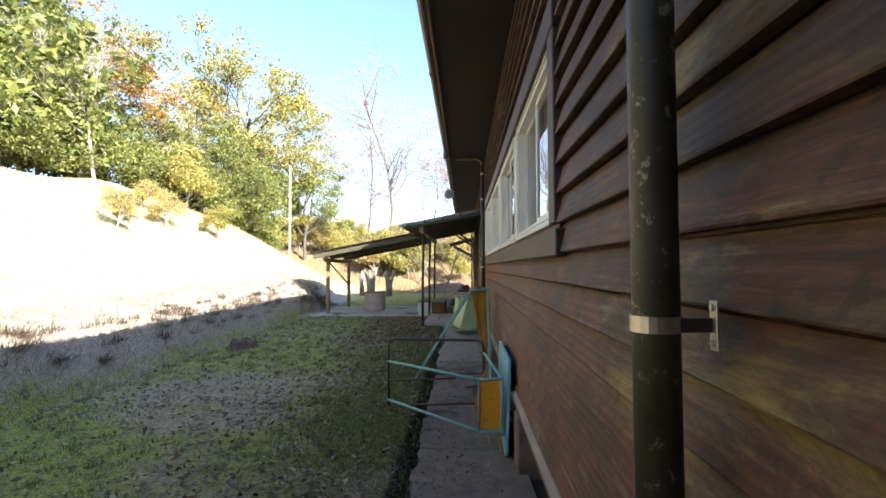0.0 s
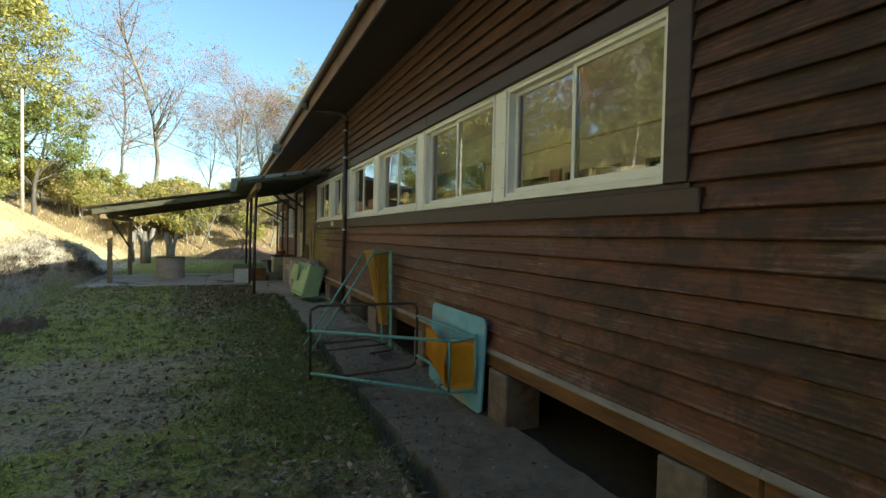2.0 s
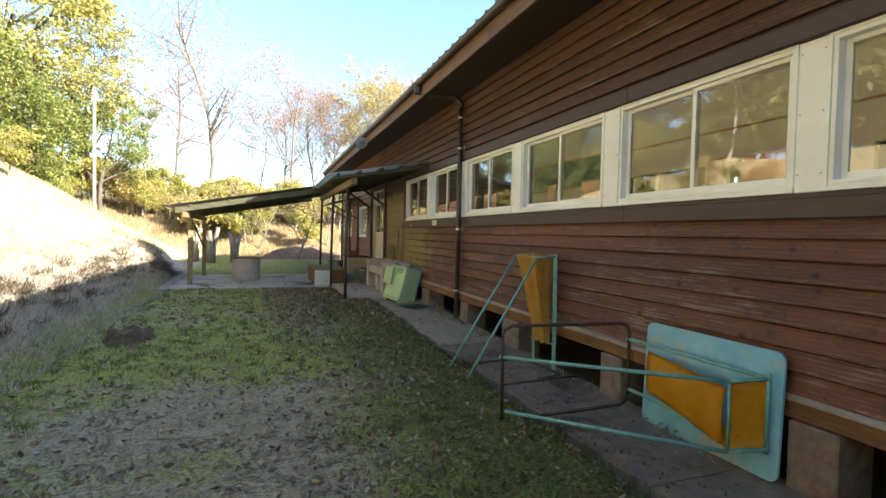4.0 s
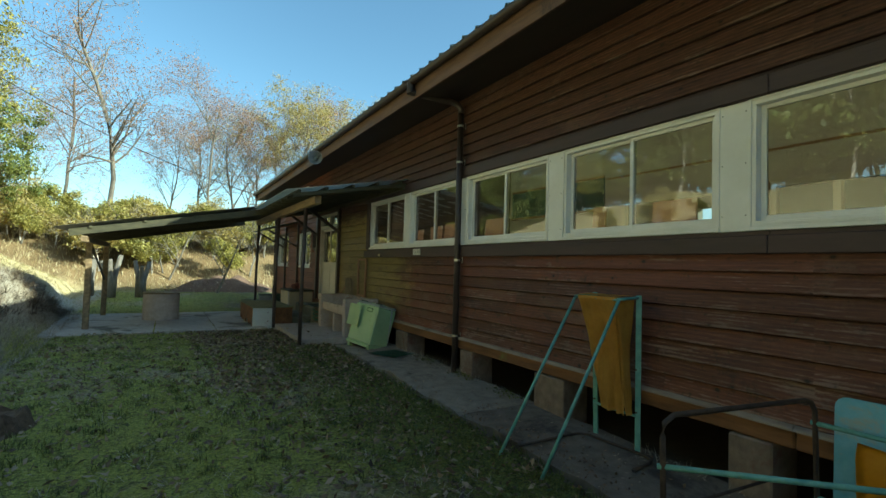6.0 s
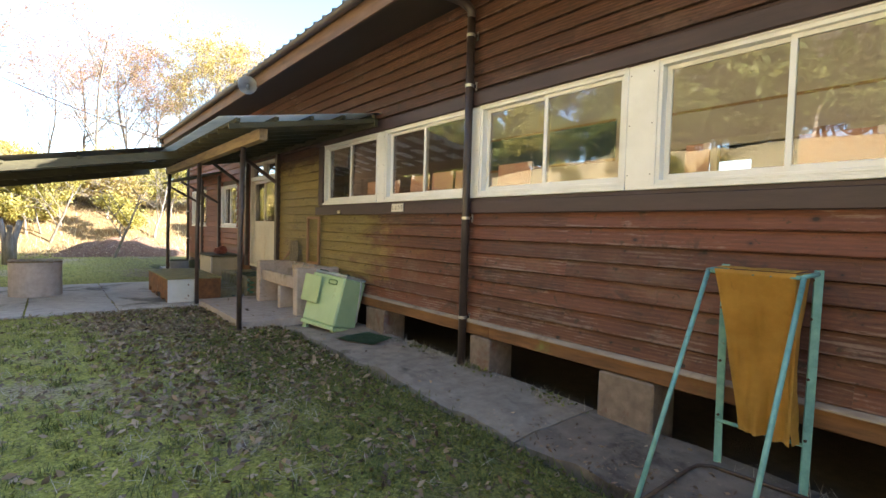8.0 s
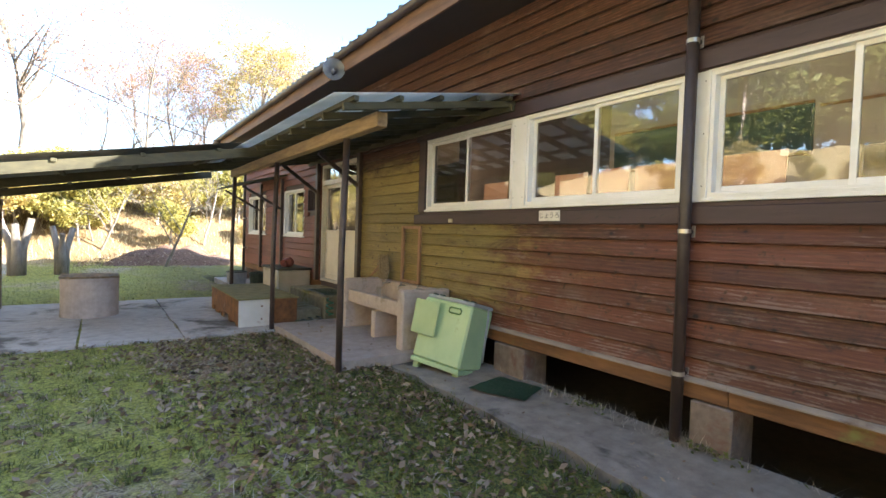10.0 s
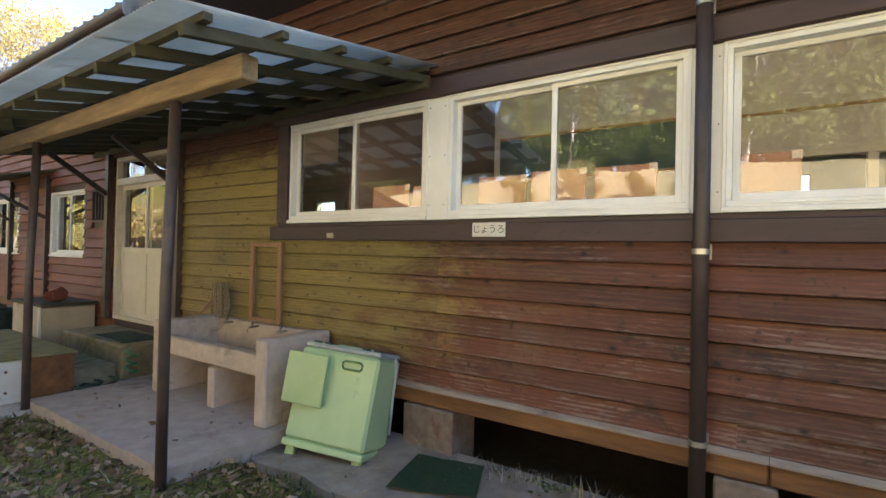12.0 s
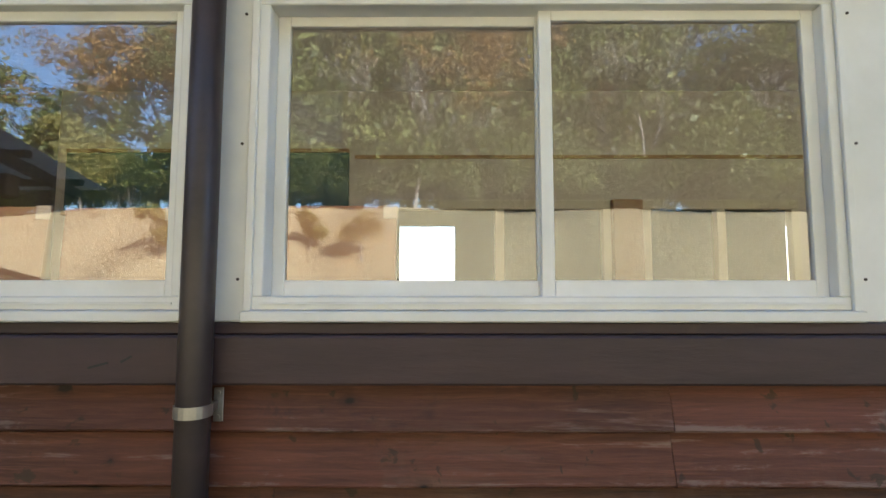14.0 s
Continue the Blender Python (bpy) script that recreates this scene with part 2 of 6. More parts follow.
    return m


def leaf_mat(name, dark, light, trans=0.35):
    m, nt, b = node_mat(name)
    geo = nt.nodes.new("ShaderNodeNewGeometry")
    col = ramp(nt, geo.outputs["Random Per Island"], [(0.0, dark), (1.0, light)])
    nt.links.new(col, b.inputs["Base Color"])
    b.inputs["Roughness"].default_value = 0.55
    tr = nt.nodes.new("ShaderNodeBsdfTranslucent")
    nt.links.new(col, tr.inputs["Color"])
    mx = nt.nodes.new("ShaderNodeMixShader")
    mx.inputs[0].default_value = trans
    nt.links.new(b.outputs[0], mx.inputs[1])
    nt.links.new(tr.outputs[0], mx.inputs[2])
    nt.links.new(mx.outputs[0], nt.nodes["Material Output"].inputs["Surface"])
    return m


def glass_mat(name, dust=0.03):
    """Clear window glass with a little dust."""
    m, nt, b = node_mat(name)
    b.inputs["Transmission Weight"].default_value = 1.0
    b.inputs["Roughness"].default_value = 0.0
    b.inputs["IOR"].default_value = 1.85
    film = nt.nodes.new("ShaderNodeBsdfDiffuse")
    film.inputs["Color"].default_value = (0.62, 0.57, 0.48, 1)
    mx = nt.nodes.new("ShaderNodeMixShader")
    s = noise_tex(nt, position(nt), 2.3, 6, 0.7)
    nt.links.new(maths(nt, "MULTIPLY", step(nt, s, 0.3, 0.8), dust * 2), mx.inputs[0])
    nt.links.new(b.outputs[0], mx.inputs[1])
    nt.links.new(film.outputs[0], mx.inputs[2])
    nt.links.new(mx.outputs[0], nt.nodes["Material Output"].inputs["Surface"])
    return m


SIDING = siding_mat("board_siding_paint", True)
TRIM = surf("dark_brown_trim_paint", (0.030, 0.018, 0.020), (0.070, 0.042, 0.043), 9, 0.55, stretch=(1, 0.15, 1), bumps=0.25, stain=(0.11, 0.075, 0.06), stain_at=0.64)
SOFFIT = surf("dark_soffit_boards", (0.030, 0.023, 0.020), (0.060, 0.046, 0.040), 5, 0.75, stretch=(1, 0.2, 1))
FASCIA = surf("worn_brown_fascia", (0.075, 0.040, 0.026), (0.20, 0.115, 0.07), 14, 0.65, stretch=(1, 0.1, 1), stain=(0.05, 0.03, 0.025))
PIPE = surf("dark_brown_pipe_paint", (0.034, 0.024, 0.022), (0.062, 0.044, 0.040), 7, 0.42, stain=(0.16, 0.15, 0.11), stain_scale=9, stain_at=0.68, bumps=0.08)
OLDPIPE = surf("mossy_old_pipe", (0.026, 0.022, 0.015), (0.066, 0.058, 0.032), 9, 0.5, stain=(0.36, 0.35, 0.26), stain_scale=24, stain_at=0.56, bumps=0.15)
STEEL = surf("galvanised_steel", (0.42, 0.40, 0.36), (0.62, 0.60, 0.55), 25, 0.38, 0.9, bumps=0.05)
ALU = surf("white_aluminium_frame", (0.70, 0.69, 0.66), (0.82, 0.81, 0.79), 3, 0.35, bumps=0.02, stain=(0.58, 0.55, 0.49), stain_at=0.66)
ALU_DOOR = surf("beige_aluminium_door", (0.60, 0.53, 0.42), (0.72, 0.65, 0.54), 3, 0.45, bumps=0.02)
GLASS = glass_mat("window_glass")
SILLBEAM = surf("weathered_sill_beam", (0.085, 0.038, 0.016), (0.26, 0.125, 0.050), 12, 0.75, stretch=(1, 0.12, 1), stain=(0.17, 0.17, 0.05), stain_at=0.56, bumps=0.5)
FLASHING = surf("worn_drip_flashing", (0.17, 0.13, 0.105), (0.36, 0.30, 0.245), 16, 0.6, stretch=(1, 0.2, 1), stain=(0.10, 0.05, 0.035))
CONCRETE = surf("old_concrete", (0.26, 0.225, 0.185), (0.47, 0.415, 0.345), 9, 0.85, stain=(0.12, 0.094, 0.068), stain_scale=1.4, stain_at=0.53, bumps=0.5, fine=60)
SLAB = surf("pale_concrete_slab", (0.36, 0.32, 0.28), (0.54, 0.49, 0.435), 8, 0.85, stain=(0.12, 0.105, 0.085), stain_scale=0.9, stain_at=0.50, bumps=0.4, fine=60)
PINKSLAB = surf("pinkish_concrete_slab", (0.34, 0.275, 0.235), (0.48, 0.40, 0.345), 8, 0.85, stain=(0.20, 0.155, 0.125), stain_scale=1.1, stain_at=0.56, bumps=0.4, fine=60)
DRYAPRON = surf("worn_grey_concrete", (0.19, 0.153, 0.122), (0.35, 0.29, 0.235), 7, 0.88, stain=(0.095, 0.074, 0.058), stain_scale=1.3, stain_at=0.55, bumps=0.6, fine=50)
APRON = surf("damp_stained_concrete", (0.115, 0.090, 0.070), (0.235, 0.188, 0.150), 7, 0.88, stain=(0.058, 0.045, 0.036), stain_scale=1.3, stain_at=0.52, bumps=0.6, fine=50)
PIER = surf("pier_concrete", (0.13, 0.098, 0.075), (0.26, 0.20, 0.16), 10, 0.85, stain=(0.16, 0.085, 0.06), stain_scale=3, stain_at=0.52, bumps=0.5, fine=50)
SOIL = surf("dark_soil", (0.030, 0.022, 0.016), (0.075, 0.056, 0.040), 14, 0.95, bumps=0.8, distance=0.03)
ROOFING = surf("teal_grey_roofing", (0.075, 0.105, 0.105), (0.16, 0.20, 0.195), 4, 0.6, bumps=0.1)
CREAM = surf("cream_plaster", (0.66, 0.57, 0.43), (0.76, 0.68, 0.54), 3, 0.8, bumps=0.1)
INNER_WOOD = surf("varnished_inner_wood", (0.30, 0.15, 0.055), (0.50, 0.29, 0.12), 10, 0.5, stretch=(1, 1, 0.15))
CEILING = surf("ceiling_board", (0.66, 0.62, 0.54), (0.76, 0.72, 0.64), 3, 0.8)
GROUND = ground_mat()
BARK = surf("grey_bark", (0.085, 0.070, 0.055), (0.26, 0.23, 0.195), 9, 0.9, stretch=(1, 1, 0.25), bumps=0.7, distance=0.03)
PALEBARK = surf("pale_bark", (0.34, 0.29, 0.25), (0.58, 0.52, 0.47), 9, 0.9, stretch=(1, 1, 0.3), bumps=0.5)
DARKBARK = surf("dark_bark", (0.045, 0.036, 0.028), (0.13, 0.105, 0.085), 9, 0.9, stretch=(1, 1, 0.25), bumps=0.7)


# ---- mesh helpers ----
def finish(name, bm, mats, parent=None, smooth=False):
    me = bpy.data.meshes.new(name)
    bm.normal_update()
    bm.to_mesh(me)
    bm.free()
    for mt in mats if isinstance(mats, (list, tuple)) else [mats]:
        me.materials.append(mt)
    if smooth:
        me.shade_smooth()
    ob = new(name, me)
    ob.parent = parent
    return ob


def part(name, bm, material, parent, label="", smooth=False):
    ob = finish(name, bm, material, parent, smooth)
    return tagged(ob, label) if label else ob


def thing(name, x, y, z, label, category, rz=0, group="", kind=""):
    ob = new(name)
    ob.empty_display_size = 0.1
    ob.matrix_basis = pose(x, y, z, 0, 0, rz)
    return tagged(ob, label, category, group, kind)


def box(bm, x0, x1, y0, y1, z0, z1, bevel=0.0, m=None):
    r = bmesh.ops.create_cube(bm, size=1.0)
    vs = r["verts"]
    bmesh.ops.transform(bm, matrix=Matrix.LocRotScale(((x0 + x1) / 2, (y0 + y1) / 2, (z0 + z1) / 2), None, (abs(x1 - x0), abs(y1 - y0), abs(z1 - z0))), verts=vs)
    if bevel:
        es = list({e for v in vs for e in v.link_edges})
        out = bmesh.ops.bevel(bm, geom=es, offset=bevel, segments=1, affect="EDGES", profile=0.5)
        vs = list({v for f in out["faces"] for v in f.verts} | {v for v in vs if v.is_valid})
    if m is not None:
        bmesh.ops.transform(bm, matrix=m, verts=vs)
    return bm


def cube(x0, x1, y0, y1, z0, z1, bevel=0.0, m=None):
    return box(bmesh.new(), x0, x1, y0, y1, z0, z1, bevel, m)


def tube(bm, pts, radii, n=10, caps=True):
    """A round bar along pts."""
    pts = [Vector(p) for p in pts]
    if isinstance(radii, (int, float)):
        radii = [radii] * len(pts)
    rings = []
    for i, p in enumerate(pts):
        d = (pts[min(i + 1, len(pts) - 1)] - pts[max(i - 1, 0)]).normalized()
        a = d.cross(Vector((0, 0, 1)) if abs(d.z) < 0.95 else Vector((1, 0, 0))).normalized()
        b = d.cross(a)
        rings.append([bm.verts.new(p + radii[i] * (math.cos(2 * math.pi * k / n) * a + math.sin(2 * math.pi * k / n) * b)) for k in range(n)])
    for r0, r1 in zip(rings, rings[1:]):
        for k in range(n):
            bm.faces.new((r0[k], r0[(k + 1) % n], r1[(k + 1) % n], r1[k]))
    if caps:
        bm.faces.new(rings[0][::-1])
        bm.faces.new(rings[-1])
    return bm


def bar(p0, p1, w, h):
    """A squared timber from p0 to p1."""
    p0, p1 = Vector(p0), Vector(p1)
    d = p1 - p0
    q = d.to_track_quat("X", "Z")
    return cube(0, d.length, -w / 2, w / 2, -h / 2, h / 2, min(w, h) * 0.08, Matrix.Translation(p0) @ q.to_matrix().to_4x4())


def smooth01(a, b, v):
    t = min(1.0, max(0.0, (v - a) / (b - a)))
    return t * t * (3 - 2 * t)


# ---- the ground ----
def ground_z(x, y):
    z = -0.08 + 0.12 * smooth01(2.5, 12.5, y)
    n1 = noise.noise(Vector((x * 0.35, y * 0.35, 3.0)))
    n2 = noise.noise(Vector((x * 1.3, y * 1.3, 7.0)))
    foot = -4.75 - 0.1 * max(0.0, y - 15) + 0.15 * noise.noise(Vector((0, y * 0.5, 1.0)))
    d = foot - x
    if d > 0:
        fall = 1 - 0.85 * smooth01(19, 34, y)
        steep = (0.58 + 0.12 * noise.noise(Vector((0, y * 1.1, 9.0))) + 0.3 * math.exp(-((y - 14.4) / 0.7) ** 2)) * smooth01(0.0, 0.55, d)
        rise = 3.7 * smooth01(-1.5, 7.0, d) - 3.7 * smooth01(-1.5, 7.0, 0)
        z += (steep + rise + 0.10 * n1 + 0.04 * n2) * fall + 0.06 * max(0, d - 9)
    back = y - 29 - 0.12 * x
    if back > 0:
        z += 1.9 * smooth01(0, 7, back) + 0.07 * back + 0.15 * n1
    if x > 7 and back <= 0:
        z += 0.02 * (x - 7)
    if 0 < d < 1.4:
        z += 0.10 * (noise.noise(Vector((x * 3.3, y * 3.3, 21.0))) + 0.6 * noise.noise(Vector((x * 7.5, y * 7.5, 4.0)))) * smooth01(0, 0.15, d) * smooth01(1.4, 0.7, d)
    z -= 0.07 * math.exp(-((d + 0.02) / 0.10) ** 2) * (y < 19)
    if d < 0:
        z += 0.015 * n2 + 0.02 * n1
    if -0.6 < x < 7 and -7 < y < 22.5:
        z = min(z, -0.30 + smooth01(-0.45, -0.57, x) * (z + 0.30))
    return z


def graded(stops):
    out = []
    for a, b, s in stops:
        k = max(1, round((b - a) / s))
        out += [a + (b - a) * i / k for i in range(k)]
    return out + [stops[-1][1]]


def moss(x, y):
    """Above nought where the lawn is green, below where it is bare."""
    return noise.noise(Vector((x * 0.55, y * 0.4, 11.0))) + 0.5 * noise.noise(Vector((x * 1.5, y * 1.3, 5.0))) + 0.25 * smooth01(-3.4, -4.6, x) + 0.3 * smooth01(-1.8, -0.6, x) + 0.10


def build_ground():
    xs = graded([(-260, -60, 20), (-60, -22, 3), (-22, -10, 0.8), (-10, -7, 0.35), (-7, -4.4, 0.13), (-4.4, -0.8, 0.25), (-0.8, -0.2, 0.06), (-0.2, 8, 1.2), (8, 40, 4), (40, 260, 20)])
    ys = graded([(-260, -40, 20), (-40, -6, 2), (-6, 2, 0.5), (2, 17, 0.22), (17, 40, 0.5), (40, 80, 4), (80, 300, 20)])
    bm = bmesh.new()
    grid = [[bm.verts.new((x, y, ground_z(x, y))) for y in ys] for x in xs]
    for i in range(len(xs) - 1):
        for j in range(len(ys) - 1):
            bm.faces.new((grid[i][j], grid[i + 1][j], grid[i + 1][j + 1], grid[i][j + 1]))
    spots = [moss(v.co.x, v.co.y) for v in bm.verts]
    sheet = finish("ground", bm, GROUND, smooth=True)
    sheet.data.attributes.new("moss", "FLOAT", "POINT").data.foreach_set("value", spots)
    tagged(sheet, "mossy lawn with bare patches below a dry grass bank", "ground", kind="structure")


build_ground()

# ---- the schoolhouse ----
WALL, INSIDE = 0.45, 0.60
WIN_W = 1.56
BAYS = [2.35, 4.11, 5.90, 7.70, 9.44, 11.20]
SILL, HEAD = 1.73, 2.60
EAVE_X, EAVE_Z, RIDGE_X, RIDGE_Z = -0.29, 3.74, 3.1, 5.07
Y0, Y1 = -6.0, 22.1
DOOR0, DOOR1, DOOR_SILL, DOOR_HEAD = 14.72, 16.28, 0.50, 2.62
BACK = 5.6


def structure(name, bm, mat, label, category, smooth=False):
    return tagged(finish(name, bm, mat, smooth=smooth), label, category, kind="structure")


# wall core behind the boards, with its openings
bm = bmesh.new()
c0, c1 = WALL + 0.012, INSIDE
box(bm, c0, c1, Y0, BAYS[0] - 0.02, 0.36, 3.90)
box(bm, c0, c1, BAYS[0] - 0.02, 12.77, 0.36, SILL - 0.06)
box(bm, c0, c1, BAYS[0] - 0.02, 12.77, HEAD + 0.06, 3.90)
for a, b in zip(BAYS, BAYS[1:]):
    box(bm, c0 + 0.03, c1, a + WIN_W + 0.02, b - 0.02, SILL - 0.06, HEAD + 0.06)
box(bm, c0, c1, 12.77, DOOR0, 0.36, 3.90)
box(bm, c0, c1, DOOR0, DOOR1, DOOR_HEAD, 3.90)
box(bm, c0, c1, DOOR0, DOOR1, 0.2, DOOR_SILL - 0.01)
FAR_WINDOWS = [(17.25, 18.5, 1.30, 2.27), (20.0, 21.6, 1.30, 2.27), (16.5, 17.0, 1.78, 2.24)]
prev = DOOR1
for a, b, s, h in ((16.5, 17.0, 1.78, 2.24), (17.25, 18.5, 1.30, 2.27), (20.0, 21.6, 1.30, 2.27)):
    box(bm, c0, c1, prev, a, 0.36, 3.90)
    box(bm, c0, c1, a, b, 0.36, s)
    box(bm, c0, c1, a, b, h, 3.90)
    prev = b
box(bm, c0, c1, prev, Y1, 0.36, 3.90)
wall_west = structure("wall_west", bm, TRIM, "brown clapboard school wall with a long window band", "wall")

# unseen plain wall added on the south to block sky light from the near end
structure("south_light_block", cube(-4.6, WALL - 0.04, -2.9, -2.7, -0.3, 4.0, 0.01), TRIM, "plain dark wall added out of view to shade the yard end", "wall")
# the other walls, floor, ceiling
# cross walls get a dark colour in place of the room's own shade
bm = bmesh.new()
for a in (-6.0, 12.2, 22.0):
    box(bm, INSIDE, BACK, a, a + 0.1, 0.36, 3.9)
structure("wall_gable", bm, surf("shade_brown_wall", (0.075, 0.050, 0.034), (0.15, 0.105, 0.075), 8, 0.6, stretch=(1, 1, 0.15)), "cross walls of the building, coloured dark for the unlit room end", "wall")
bm = bmesh.new()
box(bm, BACK, BACK + 0.15, Y0, Y1, 0.2, 1.55)
box(bm, BACK, BACK + 0.15, Y0, Y1, 2.62, 3.95)
for a, b in ((Y0, 4.05), (4.22, 8.62), (9.36, 14.6), (15.9, 17.6), (18.2, 20.4), (21.2, Y1)):
    box(bm, BACK, BACK + 0.15, a, b, 1.55, 2.62)
structure("wall_east", bm, surf("olive_corridor_paint", (0.085, 0.095, 0.060), (0.13, 0.14, 0.090), 3, 0.7), "olive painted corridor wall with windows", "wall")
structure("floor", cube(INSIDE, BACK, Y0, Y1, 0.36, 0.48), INNER_WOOD, "wooden classroom floor", "floor")
structure("ceiling", cube(INSIDE, BACK, Y0, Y1, 3.55, 3.6), CEILING, "pale boarded classroom ceiling", "ceiling")
# partition with its windows
PART = 3.4
bm = bmesh.new()
box(bm, PART, PART + 0.1, -5.9, 12.2, 0.48, 1.62)
box(bm, PART, PART + 0.1, -5.9, 12.2, 2.56, 3.55)
box(bm, PART, PART + 0.1, 9.25, 12.2, 1.62, 2.56)
for a, b in ((-5.9, 0.2), (2.6, 2.9), (5.35, 5.65)):
    box(bm, PART, PART + 0.1, a, b, 1.62, 2.56)
structure("wall_partition", bm, CREAM, "cream plaster partition with corridor windows", "wall")


INNERFRAME = surf("pale_yellow_frame_paint", (0.74, 0.66, 0.42), (0.82, 0.75, 0.52), 4, 0.5)


def inner_window(y0, y1):
    w = thing("window_inner", PART + 0.02, y0, 1.62, "cream framed sliding corridor window", "window", kind="structure")
    wd = y1 - y0
    bm = bmesh.new()
    for a, b, c, d in ((0, wd, 0, 0.06), (0, wd, 0.86, 0.94), (0, 0.07, 0.06, 0.86), (wd - 0.07, wd, 0.06, 0.86), (wd / 2 - 0.04, wd / 2 + 0.04, 0.06, 0.86)):
        box(bm, -0.03, 0.05, a, b, c, d, 0.004)
    part("window_frame", bm, INNERFRAME, w)


for a, b in ((7.30, 9.25), (5.65, 7.02), (2.9, 5.35)):
    inner_window(a, b)
structure("inner_post", cube(PART - 0.05, PART + 0.06, 7.03, 7.29, 0.48, 2.56, 0.006), INNER_WOOD, "varnished wooden post in the partition", "post")

# ---- roof ----
SLOPE = math.atan2(RIDGE_Z - EAVE_Z, RIDGE_X - EAVE_X)


def corrugated(u0, u1, v0, v1, pitch, amp, thick=0.006, per=6, along=2, ribbed=False):
    """A corrugated sheet, waves along v, lying in z = 0; ribbed: flat between rounded ridges."""
    bm = bmesh.new()
    n = max(2, int((v1 - v0) / pitch * per))
    rows = []
    for k in range(n + 1):
        v = v0 + (v1 - v0) * k / n
        c = math.cos(2 * math.pi * (v - v0) / pitch)
        z = amp * (2 * max(0.0, c) ** 2 - 1 if ribbed else c)
        rows.append([[bm.verts.new((u0 + (u1 - u0) * i / (along - 1), v, z + s)) for i in range(along)] for s in (0, -thick)])
    for r0, r1 in zip(rows, rows[1:]):
        for i in range(along - 1):
            bm.faces.new((r0[0][i], r0[0][i + 1], r1[0][i + 1], r1[0][i]))
            bm.faces.new((r0[1][i], r1[1][i], r1[1][i + 1], r0[1][i + 1]))
        bm.faces.new((r0[0][0], r1[0][0], r1[1][0], r0[1][0]))
        bm.faces.new((r0[0][-1], r0[1][-1], r1[1][-1], r1[0][-1]))
    return bm


roof = thing("roof", 0, 0, 0, "corrugated teal-grey roof with a dark eave", "roof", kind="structure")
length = math.hypot(RIDGE_X - EAVE_X, RIDGE_Z - EAVE_Z)
bm = corrugated(-0.09, length, Y0 - 0.6, Y1 + 0.3, 0.25, 0.030, per=10, ribbed=True)
bmesh.ops.transform(bm, matrix=pose(EAVE_X, 0, EAVE_Z + 0.105, 0, -math.degrees(SLOPE), 0), verts=bm.verts)
part("roof_sheet", bm, ROOFING, roof, smooth=True)
bm = corrugated(0, length, Y0 - 0.6, Y1 + 0.3, 0.25, 0.030, per=10, ribbed=True)
bmesh.ops.transform(bm, matrix=pose(2 * RIDGE_X - EAVE_X, 0, EAVE_Z + 0.105, 0, 180 + math.degrees(SLOPE), 0), verts=bm.verts)
part("roof_sheet", bm, ROOFING, roof, smooth=True)
bm = bmesh.new()
box(bm, 0, length, Y0 - 0.55, Y1 + 0.25, -0.05, 0.0)
bmesh.ops.transform(bm, matrix=pose(EAVE_X, 0, EAVE_Z + 0.065, 0, -math.degrees(SLOPE), 0), verts=bm.verts)
part("roof_deck", bm, SOFFIT, roof)
bm = bmesh.new()
box(bm, 0, length, Y0 - 0.55, Y1 + 0.25, -0.0, 0.05)
bmesh.ops.transform(bm, matrix=pose(2 * RIDGE_X - EAVE_X, 0, EAVE_Z + 0.065, 0, 180 + math.degrees(SLOPE), 0), verts=bm.verts)
part("roof_deck", bm, SOFFIT, roof)
bm = cube(0, math.hypot(WALL - 0.03 - EAVE_X, 0.12), Y0 - 0.5, Y1 + 0.2, -0.02, 0.0)
bmesh.ops.transform(bm, matrix=pose(EAVE_X + 0.03, 0, 3.60, 0, -math.degrees(math.atan2(0.12, WALL - EAVE_X)), 0), verts=bm.verts)
part("soffit", bm, SOFFIT, roof, "near-black boarded soffit")
part("fascia", cube(EAVE_X, EAVE_X + 0.028, Y0 - 0.55, Y1 + 0.25, 3.565, 3.79, 0.004), FASCIA, roof, "worn brown fascia board")
bm = bmesh.new()
for y in (Y0, Y1 - 0.02):
    v = [bm.verts.new(p) for p in ((WALL, y, 3.7), (BACK, y, 3.7), (BACK, y, 4.02), (RIDGE_X, y, RIDGE_Z), (WALL, y, 4.0))]
    bm.faces.new(v)
bmesh.ops.solidify(bm, geom=bm.faces[:], thickness=0.05)
part("gable_end", bm, SIDING, roof)

# gutter: half-round trough with joints
gutter = thing("gutter", EAVE_X - 0.055, 0, 3.79, "dark brown half-round eaves gutter", "gutter", kind="structure")
bm = bmesh.new()
prof = [(0.055 * math.cos(math.pi + math.pi * k / 8), 0.06 * math.sin(math.pi + math.pi * k / 8)) for k in range(9)]
prof += [(0.048 * math.cos(2 * math.pi - math.pi * k / 8), 0.053 * math.sin(2 * math.pi - math.pi * k / 8)) for k in range(9)]
ends = [[bm.verts.new((x, y, z)) for x, z in prof] for y in (Y0 - 0.5, Y1 + 0.2)]
for k in range(len(prof)):
    j = (k + 1) % len(prof)
    bm.faces.new((ends[0][k], ends[0][j], ends[1][j], ends[1][k]))
part("trough", bm, PIPE, gutter, smooth=False)
